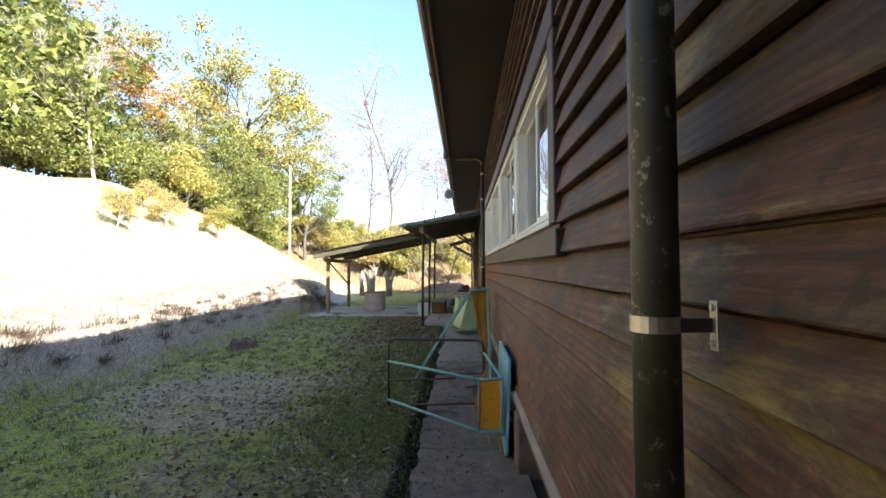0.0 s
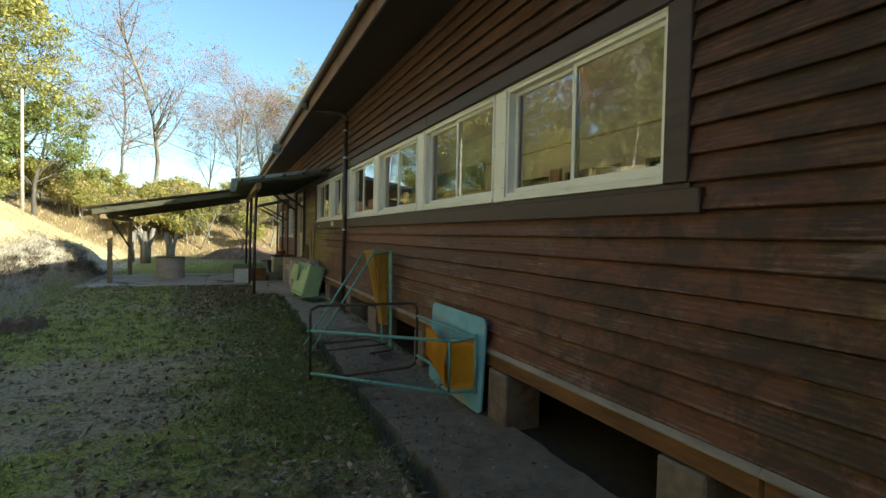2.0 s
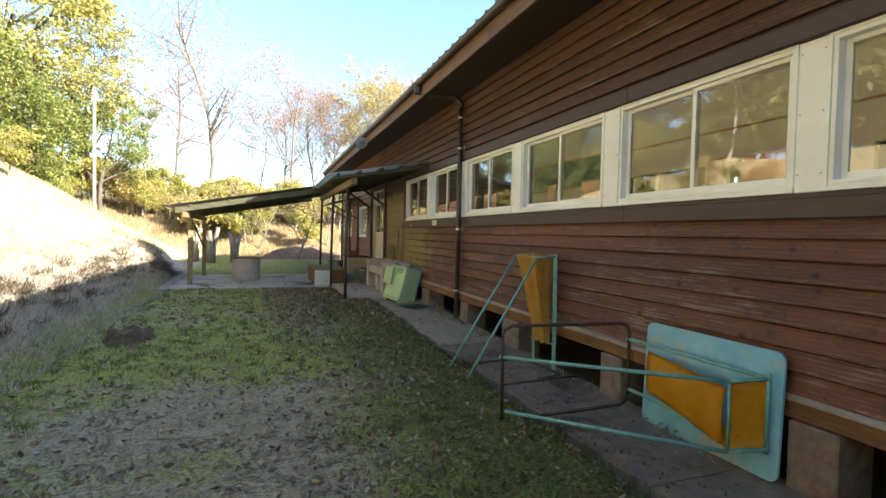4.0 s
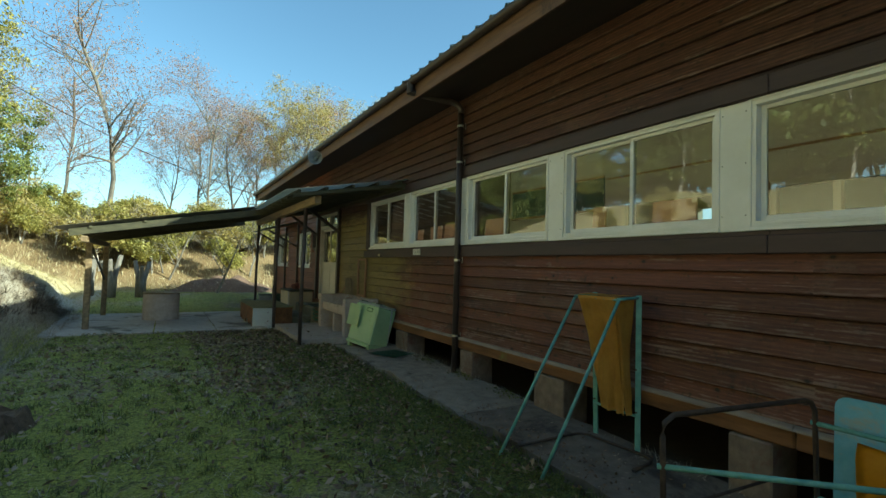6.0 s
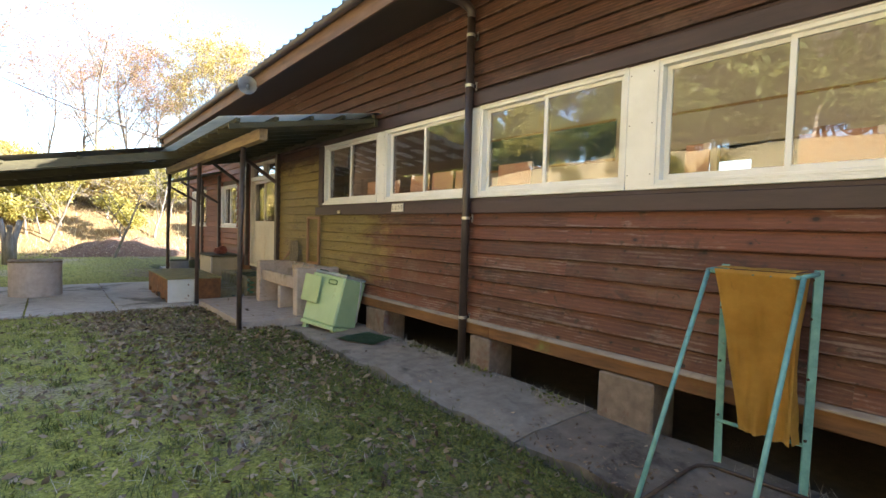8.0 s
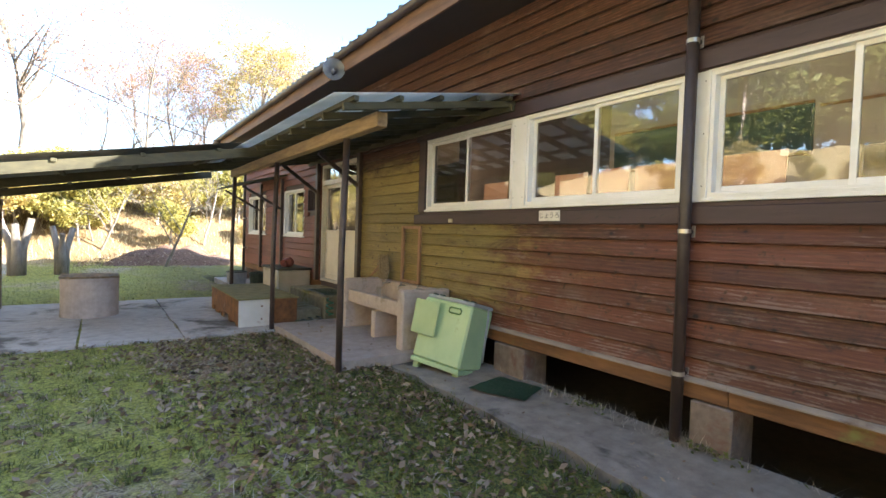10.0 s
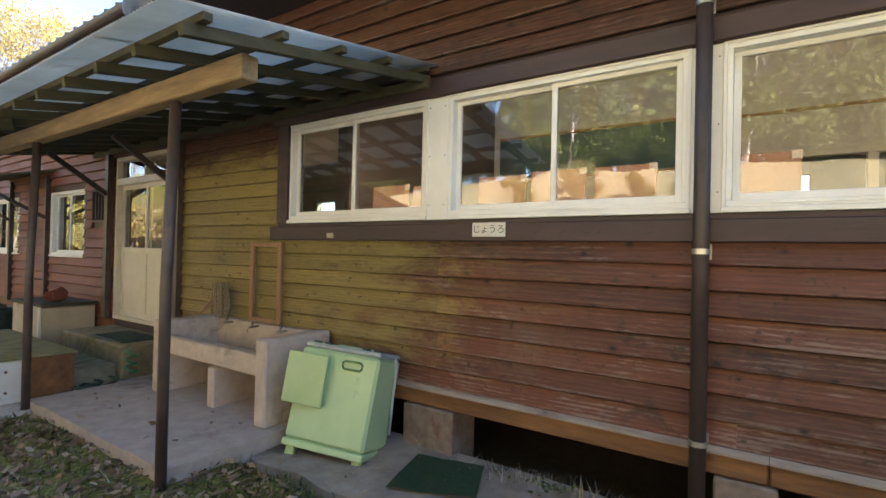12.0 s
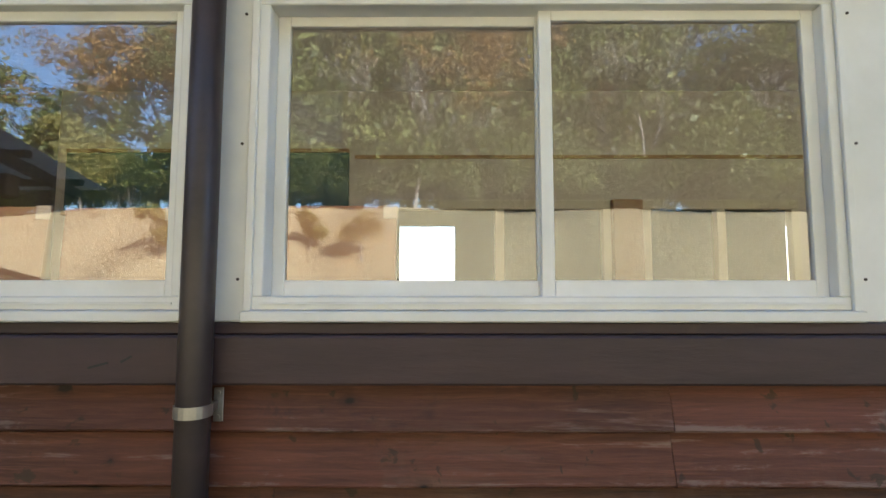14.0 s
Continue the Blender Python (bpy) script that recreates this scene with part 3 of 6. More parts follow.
for y in (1.9, 5.6, 9.5, 13.2, 16.9, 20.6):
    bm = bmesh.new()
    pts = [(0.062 * math.cos(math.pi + math.pi * k / 8), y, 0.067 * math.sin(math.pi + math.pi * k / 8)) for k in range(9)]
    a = [bm.verts.new((x, yy - 0.045, z)) for x, yy, z in pts]
    b = [bm.verts.new((x, yy + 0.045, z)) for x, yy, z in pts]
    for k in range(8):
        bm.faces.new((a[k], a[k + 1], b[k + 1], b[k]))
    bmesh.ops.solidify(bm, geom=bm.faces[:], thickness=0.005)
    part("joint", bm, PIPE, gutter)


def downpipe(y, x, radius, mat, z0, z1, clips, label, bend=True):
    p = thing("downpipe", x, y, z0, label, "downpipe")
    part("pipe", tube(bmesh.new(), [(0, 0, 0), (0, 0, (z1 - z0) / 2), (0, 0, z1 - z0)], radius, 20), mat, p, smooth=True)
    if bend:
        h = z1 - z0
        part("bend", tube(bmesh.new(), [(0, 0, h - 0.02), (0, 0, h + 0.04), (-0.03, 0.02, h + 0.09), (-0.10, 0.03, h + 0.12), (EAVE_X - 0.05 - x, 0.10, h + 0.16),
                                        (EAVE_X - 0.055 - x, 0.10, 3.76 - z0)], radius * 1.08, 14), mat, p, smooth=True)
        part("socket", tube(bmesh.new(), [(EAVE_X - 0.055 - x, 0.10, 3.62 - z0), (EAVE_X - 0.055 - x, 0.10, 3.77 - z0)], radius * 1.35, 14), mat, p)
    for z in clips:
        bm = bmesh.new()
        tube(bm, [(0, 0, z - z0 - 0.014), (0, 0, z - z0 + 0.014)], radius + 0.004, 20)
        clip = part("clip", bm, STEEL, p, "galvanised pipe clip", smooth=False)
        part("arm", cube(radius * 0.6, WALL - x - 0.028, -0.034, -0.022, z - z0 - 0.012, z - z0 + 0.012, 0.002), PIPE, clip)
        q = cube(WALL - x - 0.034, WALL - x - 0.029, -0.046, -0.022, z - z0 - 0.042, z - z0 + 0.042, 0.001)
        for s in (-0.03, 0.03):
            tube(q, [(WALL - x - 0.038, -0.034, z - z0 + s), (WALL - x - 0.030, -0.034, z - z0 + s)], 0.006, 8)
        part("lug", q, STEEL, clip)
    return p


downpipe(9.36, 0.36, 0.040, PIPE, 0.0, 3.48, (3.29, 2.80, 1.495, 0.50), "dark brown downpipe with steel clips on the wall")
downpipe(21.75, 0.34, 0.036, PIPE, 0.03, 3.48, (3.0, 1.7, 0.9), "dark brown downpipe at the far corner of the wall")
downpipe(0.87, 0.335, 0.040, OLDPIPE, -0.05, 3.48, (3.2, 2.45, 1.40, 0.55), "old brown downpipe streaked with moss on the wall")

# ---- windows ----
def sash(parent, x, y0, y1, z0, z1, st=0.035, bot=0.045):
    s = part("sash", cube(x - 0.012, x + 0.012, y0, y0 + st, z0, z1, 0.002), ALU, parent)
    bm = bmesh.new()
    s.data.clear_geometry()
    for a, b, c, d in ((y0, y0 + st, z0, z1), (y1 - st, y1, z0, z1), (y0 + st, y1 - st, z0, z0 + bot), (y0 + st, y1 - st, z1 - 0.03, z1)):
        box(bm, x - 0.012, x + 0.012, a, b, c, d, 0.002)
    bm.to_mesh(s.data)
    bm.free()
    p = part("pane", cube(x - 0.002, x + 0.002, y0 + st - 0.004, y1 - st + 0.004, z0 + bot - 0.004, z1 - 0.026), GLASS, s)
    p.visible_shadow = False
    return s


def sliding_window(name, y0, y1, z0, z1, x=WALL, label="white aluminium sliding window reflecting the hillside"):
    w = thing(name, x, y0, z0, label, "window", kind="structure")
    wd, h = y1 - y0, z1 - z0
    bm = bmesh.new()
    for a, b, c, d in ((0, wd, 0, 0.035), (0, wd, h - 0.04, h), (0, 0.03, 0.035, h - 0.04), (wd - 0.03, wd, 0.035, h - 0.04)):
        box(bm, -0.015, 0.09, a, b, c, d, 0.003)
    part("window_frame", bm, ALU, w)
    bm = bmesh.new()
    for a, b, c, d in ((-0.016, 0.004, -0.001, h), (wd - 0.004, wd + 0.016, -0.001, h), (0.004, wd - 0.004, h - 0.012, h)):
        box(bm, -0.027, -0.0155, a, b, c, d, 0.002)
    part("frame_lip", bm, ALU, w)
    bm = bmesh.new()
    box(bm, -0.022, -0.0155, 0.024, wd - 0.024, 0.014, 0.020, 0.001)
    part("track_lip", bm, ALU, w)
    mid = wd / 2
    sash(w, 0.030, 0.03, mid + 0.015, 0.033, h - 0.038)
    sash(w, 0.060, mid - 0.015, wd - 0.03, 0.033, h - 0.038)
    part("window_sill", cube(-0.04, 0.02, -0.02, wd + 0.02, -0.03, -0.001, 0.004), ALU, w)
    part("stool", cube(0.021, 0.16, 0.0, wd, -0.06, -0.002, 0.003), INNER_WOOD, w)
    return w


for k, a in enumerate(BAYS):
    sliding_window("window_%d" % (k + 1), a, a + WIN_W, SILL, HEAD)
for a, nxt in zip(BAYS, BAYS[1:]):
    post = thing("window_post", WALL, a + WIN_W + 0.004, SILL, "white metal-clad post between two windows", "post", group="posts of the window band", kind="structure")
    g = nxt - a - WIN_W - 0.008
    q = cube(-0.018, 0.03, 0.0, g, -0.03, HEAD - SILL, 0.004)
    part("cladding", q, ALU, post)
    for yy in (0.03, g - 0.03):
        for zz in (0.08, 0.44, 0.80):
            tube(q := bmesh.new(), [(-0.021, yy, zz), (-0.016, yy, zz)], 0.004, 8)
            part("screw", q, PIPE, post)
for k, (a, b, s, h) in enumerate(FAR_WINDOWS):
    if k < 2:
        sliding_window("window_%d" % (k + 7), a, b, s, h, label="white aluminium sliding window in the far wall")
lw = thing("window_louvre", WALL, 16.5, 1.78, "small dark barred window by the door", "window", kind="structure")
bm = bmesh.new()
for a, b, c, d in ((0, 0.5, 0, 0.03), (0, 0.5, 0.43, 0.46), (0, 0.03, 0.03, 0.43), (0.47, 0.5, 0.03, 0.43)):
    box(bm, -0.03, 0.05, a, b, c, d, 0.003)
part("window_frame", bm, TRIM, lw)
for k in range(4):
    part("window_bar", cube(-0.02, 0.0, 0.1 + 0.095 * k, 0.115 + 0.095 * k, 0.03, 0.43), TRIM, lw)

# trims around the window band
def trim(name, *b, bevel=0.006, mat=TRIM, label="dark brown painted trim board"):
    return structure(name, cube(*b, bevel), mat, label, "trim")


joints = [2.12, 5.55, 9.36, 12.98]
for a, b in zip(joints, joints[1:]):
    trim("trim_sill", WALL - 0.055, WALL + 0.01, a, b - 0.003, 1.545, 1.668)
    trim("trim_ledge", WALL - 0.022, WALL + 0.01, max(a, 2.20), min(b - 0.003, 12.90), 1.669, 1.6985, bevel=0.003)
    trim("trim_head", WALL - 0.050, WALL + 0.01, max(a, 2.18), b - 0.003, 2.605, 2.735)
trim("trim_jamb", WALL - 0.045, WALL + 0.02, 2.20, 2.345, 1.697, 2.603)
trim("trim_jamb", WALL - 0.045, WALL + 0.02, 12.755, 12.90, 1.697, 2.603)
trim("trim_cap", WALL - 0.03, WALL + 0.02, 2.345, 12.755, 2.602, 2.6045)

# sill beam, drip flashing
for a, b in ((-6.0, 1.8), (1.8, 5.4), (5.4, 9.05), (9.05, 12.7), (12.7, 14.6)):
    structure("sill_beam", cube(WALL - 0.035, INSIDE, a, b - 0.004, 0.335, 0.452, 0.01), SILLBEAM, "weathered timber sill beam over the piers", "beam")
    q = bmesh.new()
    v = [(WALL - 0.066, 0.452), (WALL - 0.064, 0.462), (WALL - 0.038, 0.485), (WALL + 0.01, 0.485), (WALL + 0.01, 0.453)]
    e = [[q.verts.new((x, y, z)) for x, z in v] for y in (a, b - 0.003)]
    for k in range(5):
        q.faces.new((e[0][k], e[1][k], e[1][(k + 1) % 5], e[0][(k + 1) % 5]))
    q.faces.new(e[0][::-1]), q.faces.new(e[1])
    bmesh.ops.recalc_face_normals(q, faces=q.faces[:])
    structure("drip_board", q, FLASHING, "worn sloping drip board under the siding", "trim")
structure("sill_beam", cube(WALL - 0.01, INSIDE, 16.3, Y1, 0.335, 0.475, 0.01), SILLBEAM, "weathered timber sill beam over the piers", "beam")

# concrete piers and dark crawl space
for y in (-5.2, -3.4, -1.6, 0.2, 2.18, 3.91, 5.66, 7.60, 9.15, 11.12, 12.8, 16.6, 18.4, 20.2, 21.8):
    w = 0.22 if y in (7.60, 11.12) else 0.14
    structure("pier", cube(WALL - 0.05, WALL + 0.28, y - w, y + w, -0.30, 0.328, 0.012), PIER, "rough concrete foundation pier", "pier")
# near-black backing added so the openings between the piers read as shade
structure("crawl_backing", cube(2.2, 2.3, Y0, Y1, -0.4, 0.36), SOIL, "near-black backing added behind the crawl space", "wall")
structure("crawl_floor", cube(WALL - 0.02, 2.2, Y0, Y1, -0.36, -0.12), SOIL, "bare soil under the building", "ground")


# concrete apron along the wall
def slab_piece(name, x0, x1, y0, y1, z0, zf, mat, label, cat, res=0.25, rough=0.012, skirt=0.25, ragged=0.012):
    bm = bmesh.new()
    nx, ny = max(2, int((x1 - x0) / res)), max(2, int((y1 - y0) / res))
    g = [[None] * (ny + 1) for _ in range(nx + 1)]
    for i in range(nx + 1):
        for j in range(ny + 1):
            x, y = x0 + (x1 - x0) * i / nx, y0 + (y1 - y0) * j / ny
            edge = ragged * noise.noise(Vector((x * 6, y * 4, 2))) if i == 0 else 0.012 * noise.noise(Vector((x * 6, y * 6, 2))) if i == nx or j in (0, ny) else 0
            g[i][j] = bm.verts.new((x + edge * 2, y + edge, zf(x, y) + rough * noise.noise(Vector((x * 2.5, y * 2.5, 5)))))
    for i in range(nx):
        for j in range(ny):
            bm.faces.new((g[i][j], g[i + 1][j], g[i + 1][j + 1], g[i][j + 1]))
    rim = [g[i][0] for i in range(nx + 1)] + [g[nx][j] for j in range(1, ny + 1)] + [g[i][ny] for i in range(nx - 1, -1, -1)] + [g[0][j] for j in range(ny - 1, 0, -1)]
    low = [bm.verts.new((v.co.x, v.co.y, v.co.z - skirt)) for v in rim]
    for k in range(len(rim)):
        bm.faces.new((rim[k], low[k], low[(k + 1) % len(rim)], rim[(k + 1) % len(rim)]))
    bm.faces.new(low)
    bmesh.ops.recalc_face_normals(bm, faces=bm.faces[:])
    return structure(name, bm, mat, label, cat)


def apron_z(x, y):
    return -0.10 + 0.13 * smooth01(2.5, 12.5, y) + 0.02 * (x + 0.4)


for a, b in ((-6, 0.6), (0.6, 4.3), (4.3, 7.9), (7.9, 12.02)):
    slab_piece("apron", -0.42, WALL + 0.03, a, b - 0.012, 0, apron_z, APRON if b < 8 else DRYAPRON, "stained concrete strip along the wall foot", "pavement", 0.11, 0.016, 0.25, 0.035)
slab_piece("apron", -0.3, WALL + 0.03, 16.4, 22.3, 0, lambda x, y: 0.03, CONCRETE, "stained concrete strip along the wall foot", "pavement", 0.3)

# ---- canopies ----
TIMBER = surf("weathered_timber", (0.13, 0.085, 0.045), (0.36, 0.25, 0.13), 16, 0.75, stretch=(1, 0.12, 1), stain=(0.13, 0.12, 0.04), stain_at=0.6, bumps=0.4)
DARKTIMBER = surf("mossy_dark_timber", (0.035, 0.032, 0.018), (0.095, 0.085, 0.045), 12, 0.8, stretch=(0.3, 0.3, 1), stain=(0.10, 0.10, 0.03), stain_at=0.58, bumps=0.4)
POST = surf("brown_painted_post", (0.045, 0.030, 0.026), (0.095, 0.066, 0.055), 10, 0.5, stain=(0.19, 0.085, 0.04), stain_scale=7, stain_at=0.63, bumps=0.15)
OLDTIN = surf("old_sheet_metal", (0.13, 0.125, 0.11), (0.30, 0.29, 0.265), 5, 0.6, 0.3, stain=(0.13, 0.085, 0.05), stain_scale=2.5, stain_at=0.55, bumps=0.2)


def sheet_mat():
    m, nt, b = node_mat("translucent_ribbed_sheet")
    col = ramp(nt, noise_tex(nt, position(nt), 1.7, 6, 0.7), [(0.3, (0.60, 0.63, 0.60)), (0.7, (0.84, 0.86, 0.84))])
    nt.links.new(col, b.inputs["Base Color"])
    b.inputs["Roughness"].default_value = 0.4
    tr = nt.nodes.new("ShaderNodeBsdfTranslucent")
    nt.links.new(col, tr.inputs["Color"])
    mx = nt.nodes.new("ShaderNodeMixShader")
    mx.inputs[0].default_value = 0.6
    nt.links.new(b.outputs[0], mx.inputs[1])
    nt.links.new(tr.outputs[0], mx.inputs[2])
    nt.links.new(mx.outputs[0], nt.nodes["Material Output"].inputs["Surface"])
    return m


SHEET = sheet_mat()
CX0, CX1, CY0, CY1, CZ0, CZ1 = -1.52, WALL - 0.01, 11.1, 16.9, 2.46, 2.83


def canopy_z(x):
    return CZ0 + (CZ1 - CZ0) * (x - CX0) / (CX1 - CX0)


canopy = thing("entrance_canopy", 0, 0, 0, "translucent ribbed canopy on mossy battens and thin brown poles", "canopy")
ang = math.degrees(math.atan2(CZ1 - CZ0, CX1 - CX0))
span = math.hypot(CX1 - CX0, CZ1 - CZ0)
y = CY0
while y < CY1 - 0.1:
    bm = corrugated(0, span, y, min(y + 0.70, CY1), 0.032, 0.005, 0.002, 4)
    bmesh.ops.transform(bm, matrix=pose(CX0, 0, CZ0 + random.uniform(0.0, 0.008), 0, -ang, 0), verts=bm.verts)
    part("roof_sheet", bm, SHEET, canopy, smooth=True)
    y += 0.66
for k in range(14):
    yy = CY0 + 0.10 + 0.43 * k
    part("rafter", bar((CX0 + 0.12, yy, canopy_z(CX0 + 0.12) - 0.078), (CX1, yy, CZ1 - 0.078), 0.045, 0.06), DARKTIMBER, canopy)
for k in range(5):
    x = CX0 + 0.20 + 0.41 * k
    part("batten", bar((x, CY0 + 0.02, canopy_z(x) - 0.027), (x, CY1, canopy_z(x) - 0.027), 0.045, 0.04), DARKTIMBER, canopy)
part("beam", bar((-1.0, 11.28, canopy_z(-1.0) - 0.175), (-1.0, 16.85, canopy_z(-1.0) - 0.175), 0.10, 0.13), TIMBER, canopy, "yellowish weathered timber beam")
part("wall_plate", bar((WALL - 0.07, 11.15, 2.70), (WALL - 0.07, 16.85, 2.70), 0.05, 0.07), DARKTIMBER, canopy)
for py in (12.0, 14.25, 16.72):
    part("post", tube(bmesh.new(), [(-1.03, py, ground_z(-1.03, py) - 0.1), (-1.03, py, 1.2), (-1.0, py, canopy_z(-1.0) - 0.22)], 0.032, 12), POST, canopy, "thin rusty brown pole", smooth=True)
for py in (14.62, 16.40):
    part("brace", bar((WALL - 0.05, py, 2.12), (-0.28, py, canopy_z(-0.28) - 0.11), 0.05, 0.06), POST, canopy)
    part("wall_post", cube(WALL - 0.09, WALL - 0.02, py - 0.05, py + 0.05, 0.50, 2.68, 0.005), POST, canopy)

# low roof over the well
SX0, SX1, SY0, SY1 = -4.45, -1.20, 14.15, 17.9


def shed_z(x):
    return 1.90 + (2.52 - 1.90) * (x - SX0) / (SX1 - SX0)


shed = thing("well_shelter", 0, 0, 0, "low sheet-metal shelter roof on timber posts over the well", "shelter")
sang = math.degrees(math.atan2(0.62, SX1 - SX0))
sspan = math.hypot(SX1 - SX0, 0.62)
for k in range(5):
    bm = corrugated(-0.05, sspan * (0.97 + 0.03 * (k % 2)), SY0 - 0.1 + 0.78 * k, SY0 + 0.72 + 0.78 * k, 0.076, 0.010, 0.002, 4)
    bmesh.ops.transform(bm, matrix=pose(SX0 - 0.15, 0, 1.90 + 0.006 * (k % 2), 0, -sang, 0), verts=bm.verts)
    part("roof_sheet", bm, OLDTIN, shed, smooth=True)
# rafters use the dark timber so that they look shadowed below the sheets
for yy in (SY0, SY0 + 1.8, SY1 - 0.1):
    part("rafter", bar((SX0, yy, shed_z(SX0) - 0.09), (SX1, yy, shed_z(SX1) - 0.09), 0.05, 0.12), DARKTIMBER, shed)
for k in range(4):
    x = SX0 + 0.3 + 0.8 * k
    part("purlin", bar((x, SY0 - 0.05, shed_z(x) - 0.035), (x, SY1, shed_z(x) - 0.035), 0.05, 0.04), DARKTIMBER, shed)
part("beam", bar((SX0 + 0.22, SY0 - 0.1, shed_z(SX0) - 0.19), (SX0 + 0.22, SY1, shed_z(SX0) - 0.19), 0.09, 0.10), TIMBER, shed)
for px, py in ((-4.25, 15.0), (-4.22, 17.6)):
    part("post", bar((px, py, 0.0), (px, py, shed_z(px) - 0.2), 0.10, 0.10), TIMBER, shed)
part("brace", bar((-4.24, 15.1, 1.65), (-4.22, 17.5, 0.9), 0.03, 0.04), DARKTIMBER, shed)

# small awning over the second entrance
awning = thing("awning", 0, 0, 0, "small dark lean-to awning on timber brackets", "awning")
bm = bmesh.new()
box(bm, 0, 1.05, 18.4, 20.6, 0, 0.03)
bmesh.ops.transform(bm, matrix=pose(WALL, 0, 2.62, 0, 0, 0) @ pose(0, 0, 0, 0, 165, 0) @ Matrix.Diagonal((1, 1, -1, 1)), verts=bm.verts)
bmesh.ops.recalc_face_normals(bm, faces=bm.faces[:])
part("roof_board", bm, DARKTIMBER, awning)
for yy in (18.6, 20.3):
    part("brace", bar((WALL - 0.02, yy, 1.85), (-0.45, yy, 2.33), 0.05, 0.05), POST, awning)
    part("wall_post", cube(WALL - 0.08, WALL - 0.015, yy - 0.04, yy + 0.04, 0.45, 2.55), POST, awning)

# ---- paved places ----
slab_piece("slab_sink", -1.0, 0.43, 12.02, 14.3, 0, lambda x, y: 0.13, PINKSLAB, "pale concrete washing place", "pavement", 0.2, 0.004, 0.3)
for a, b in ((-4.9, -3.15), (-3.13, -2.1), (-2.08, -0.6)):
    slab_piece("slab_well", a, b, 14.18, 17.9, 0, lambda x, y: 0.065, SLAB, "pale stained concrete paving round the well", "pavement", 0.25, 0.006, 0.2)
slab_piece("slab_door", -0.6, 0.40, 14.32, 16.4, 0, lambda x, y: 0.07, SLAB, "pale concrete paving before the door", "pavement", 0.25, 0.006, 0.2)

# ---- door ----
door = thing("door_1", WALL, DOOR0, DOOR_SILL, "closed beige aluminium double sliding door with transom", "door", kind="structure")
dw, dh = DOOR1 - DOOR0, DOOR_HEAD - DOOR_SILL
bm = bmesh.new()
for a, b, c, d in ((0, dw, 0, 0.04), (0, dw, dh - 0.05, dh), (0, 0.045, 0.04, dh - 0.05), (dw - 0.045, dw, 0.04, dh - 0.05), (0.045, dw - 0.045, 1.76, 1.84), (dw / 2 - 0.02, dw / 2 + 0.02, 1.84, dh - 0.05)):
    box(bm, -0.02, 0.10, a, b, c, d, 0.004)
part("door_frame", bm, ALU_DOOR, door)
for k, (a, b, x) in enumerate(((0.045, dw / 2 + 0.03, 0.03), (dw / 2 - 0.03, dw - 0.045, 0.062))):
    leaf = part("door_leaf", cube(x - 0.014, x + 0.014, a, a + 0.05, 0.045, 1.755, 0.003), ALU_DOOR, door)
    bm = bmesh.new()
    leaf.data.clear_geometry()
    for p, q, c, d in ((a, a + 0.05, 0.045, 1.755), (b - 0.05, b, 0.045, 1.755), (a + 0.05, b - 0.05, 0.045, 0.12), (a + 0.05, b - 0.05, 0.86, 0.94), (a + 0.05, b - 0.05, 1.70, 1.755)):
        box(bm, x - 0.014, x + 0.014, p, q, c, d, 0.003)
    box(bm, x - 0.005, x + 0.005, a + 0.05, b - 0.05, 0.12, 0.86)
    bm.to_mesh(leaf.data)
    bm.free()
    pn = part("pane", cube(x - 0.002, x + 0.002, a + 0.048, b - 0.048, 0.938, 1.702), GLASS, leaf)
    pn.visible_shadow = False
for a, b in ((0.045, dw / 2 - 0.02), (dw / 2 + 0.02, dw - 0.045)):
    pn = part("pane", cube(0.04, 0.044, a, b, 1.84, dh - 0.05), GLASS, door)
    pn.visible_shadow = False

# ---- siding, board by board ----
PITCH, THICK, FIRST = 0.1345, 0.023, 0.486


def board_mesh(length):
    """One lapped board: thin above, thick below, with a soft lower edge and a rebate under the next lap."""
    bm = bmesh.new()
    prof = [(0.012, PITCH + 0.016), (0.010, PITCH + 0.016), (0.010, PITCH - 0.005), (-0.004, PITCH - 0.011), (-THICK - 0.012, 0.005), (-THICK - 0.009, 0.0), (-0.002, 0.0), (0.012, 0.018)]
    n = max(1, int(length / 0.6))
    rings = []
    for k in range(n + 1):
        y = length * k / n
        w = 0.003 * math.sin(k * 2.3 + length)
        rings.append([bm.verts.new((x + (w if z < 0.05 else 0), y, z + (w * 0.5 if z < 0.05 else 0))) for x, z in prof])
    for r0, r1 in zip(rings, rings[1:]):
        for k in range(8):
            bm.faces.new((r0[k], r1[k], r1[(k + 1) % 8], r0[(k + 1) % 8]))
    bm.faces.new(rings[0][::-1]), bm.faces.new(rings[-1])
    bmesh.ops.recalc_face_normals(bm, faces=bm.faces[:])
    me = bpy.data.meshes.new("board")
    bm.to_mesh(me)
    bm.free()
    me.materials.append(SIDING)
    return me


BOARDS = {}


def board(y0, y1, z):
    key = round(y1 - y0, 2)
    if key < 0.04:
        return
    if key not in BOARDS:
        BOARDS[key] = board_mesh(key - 0.0008)
    ob = new("board", BOARDS[key])
    ob.parent = wall_west
    ob.matrix_basis = pose(WALL, y0, z, random.uniform(-0.05, 0.05), 0, 0)


def course(z, spans):
    for a, b in spans:
        y = a
        shift = 2.42 if int(round((z - FIRST) / PITCH)) % 5 else 0.55
        while y < b - 0.01:
            e = min(b, round(shift + 2.88 * (math.floor((y - shift) / 2.88 + 0.02) + 1), 2))
            if b - e < 0.3:
                e = b
            board(y, e, z)
            y = e


z, top = FIRST, 3.70
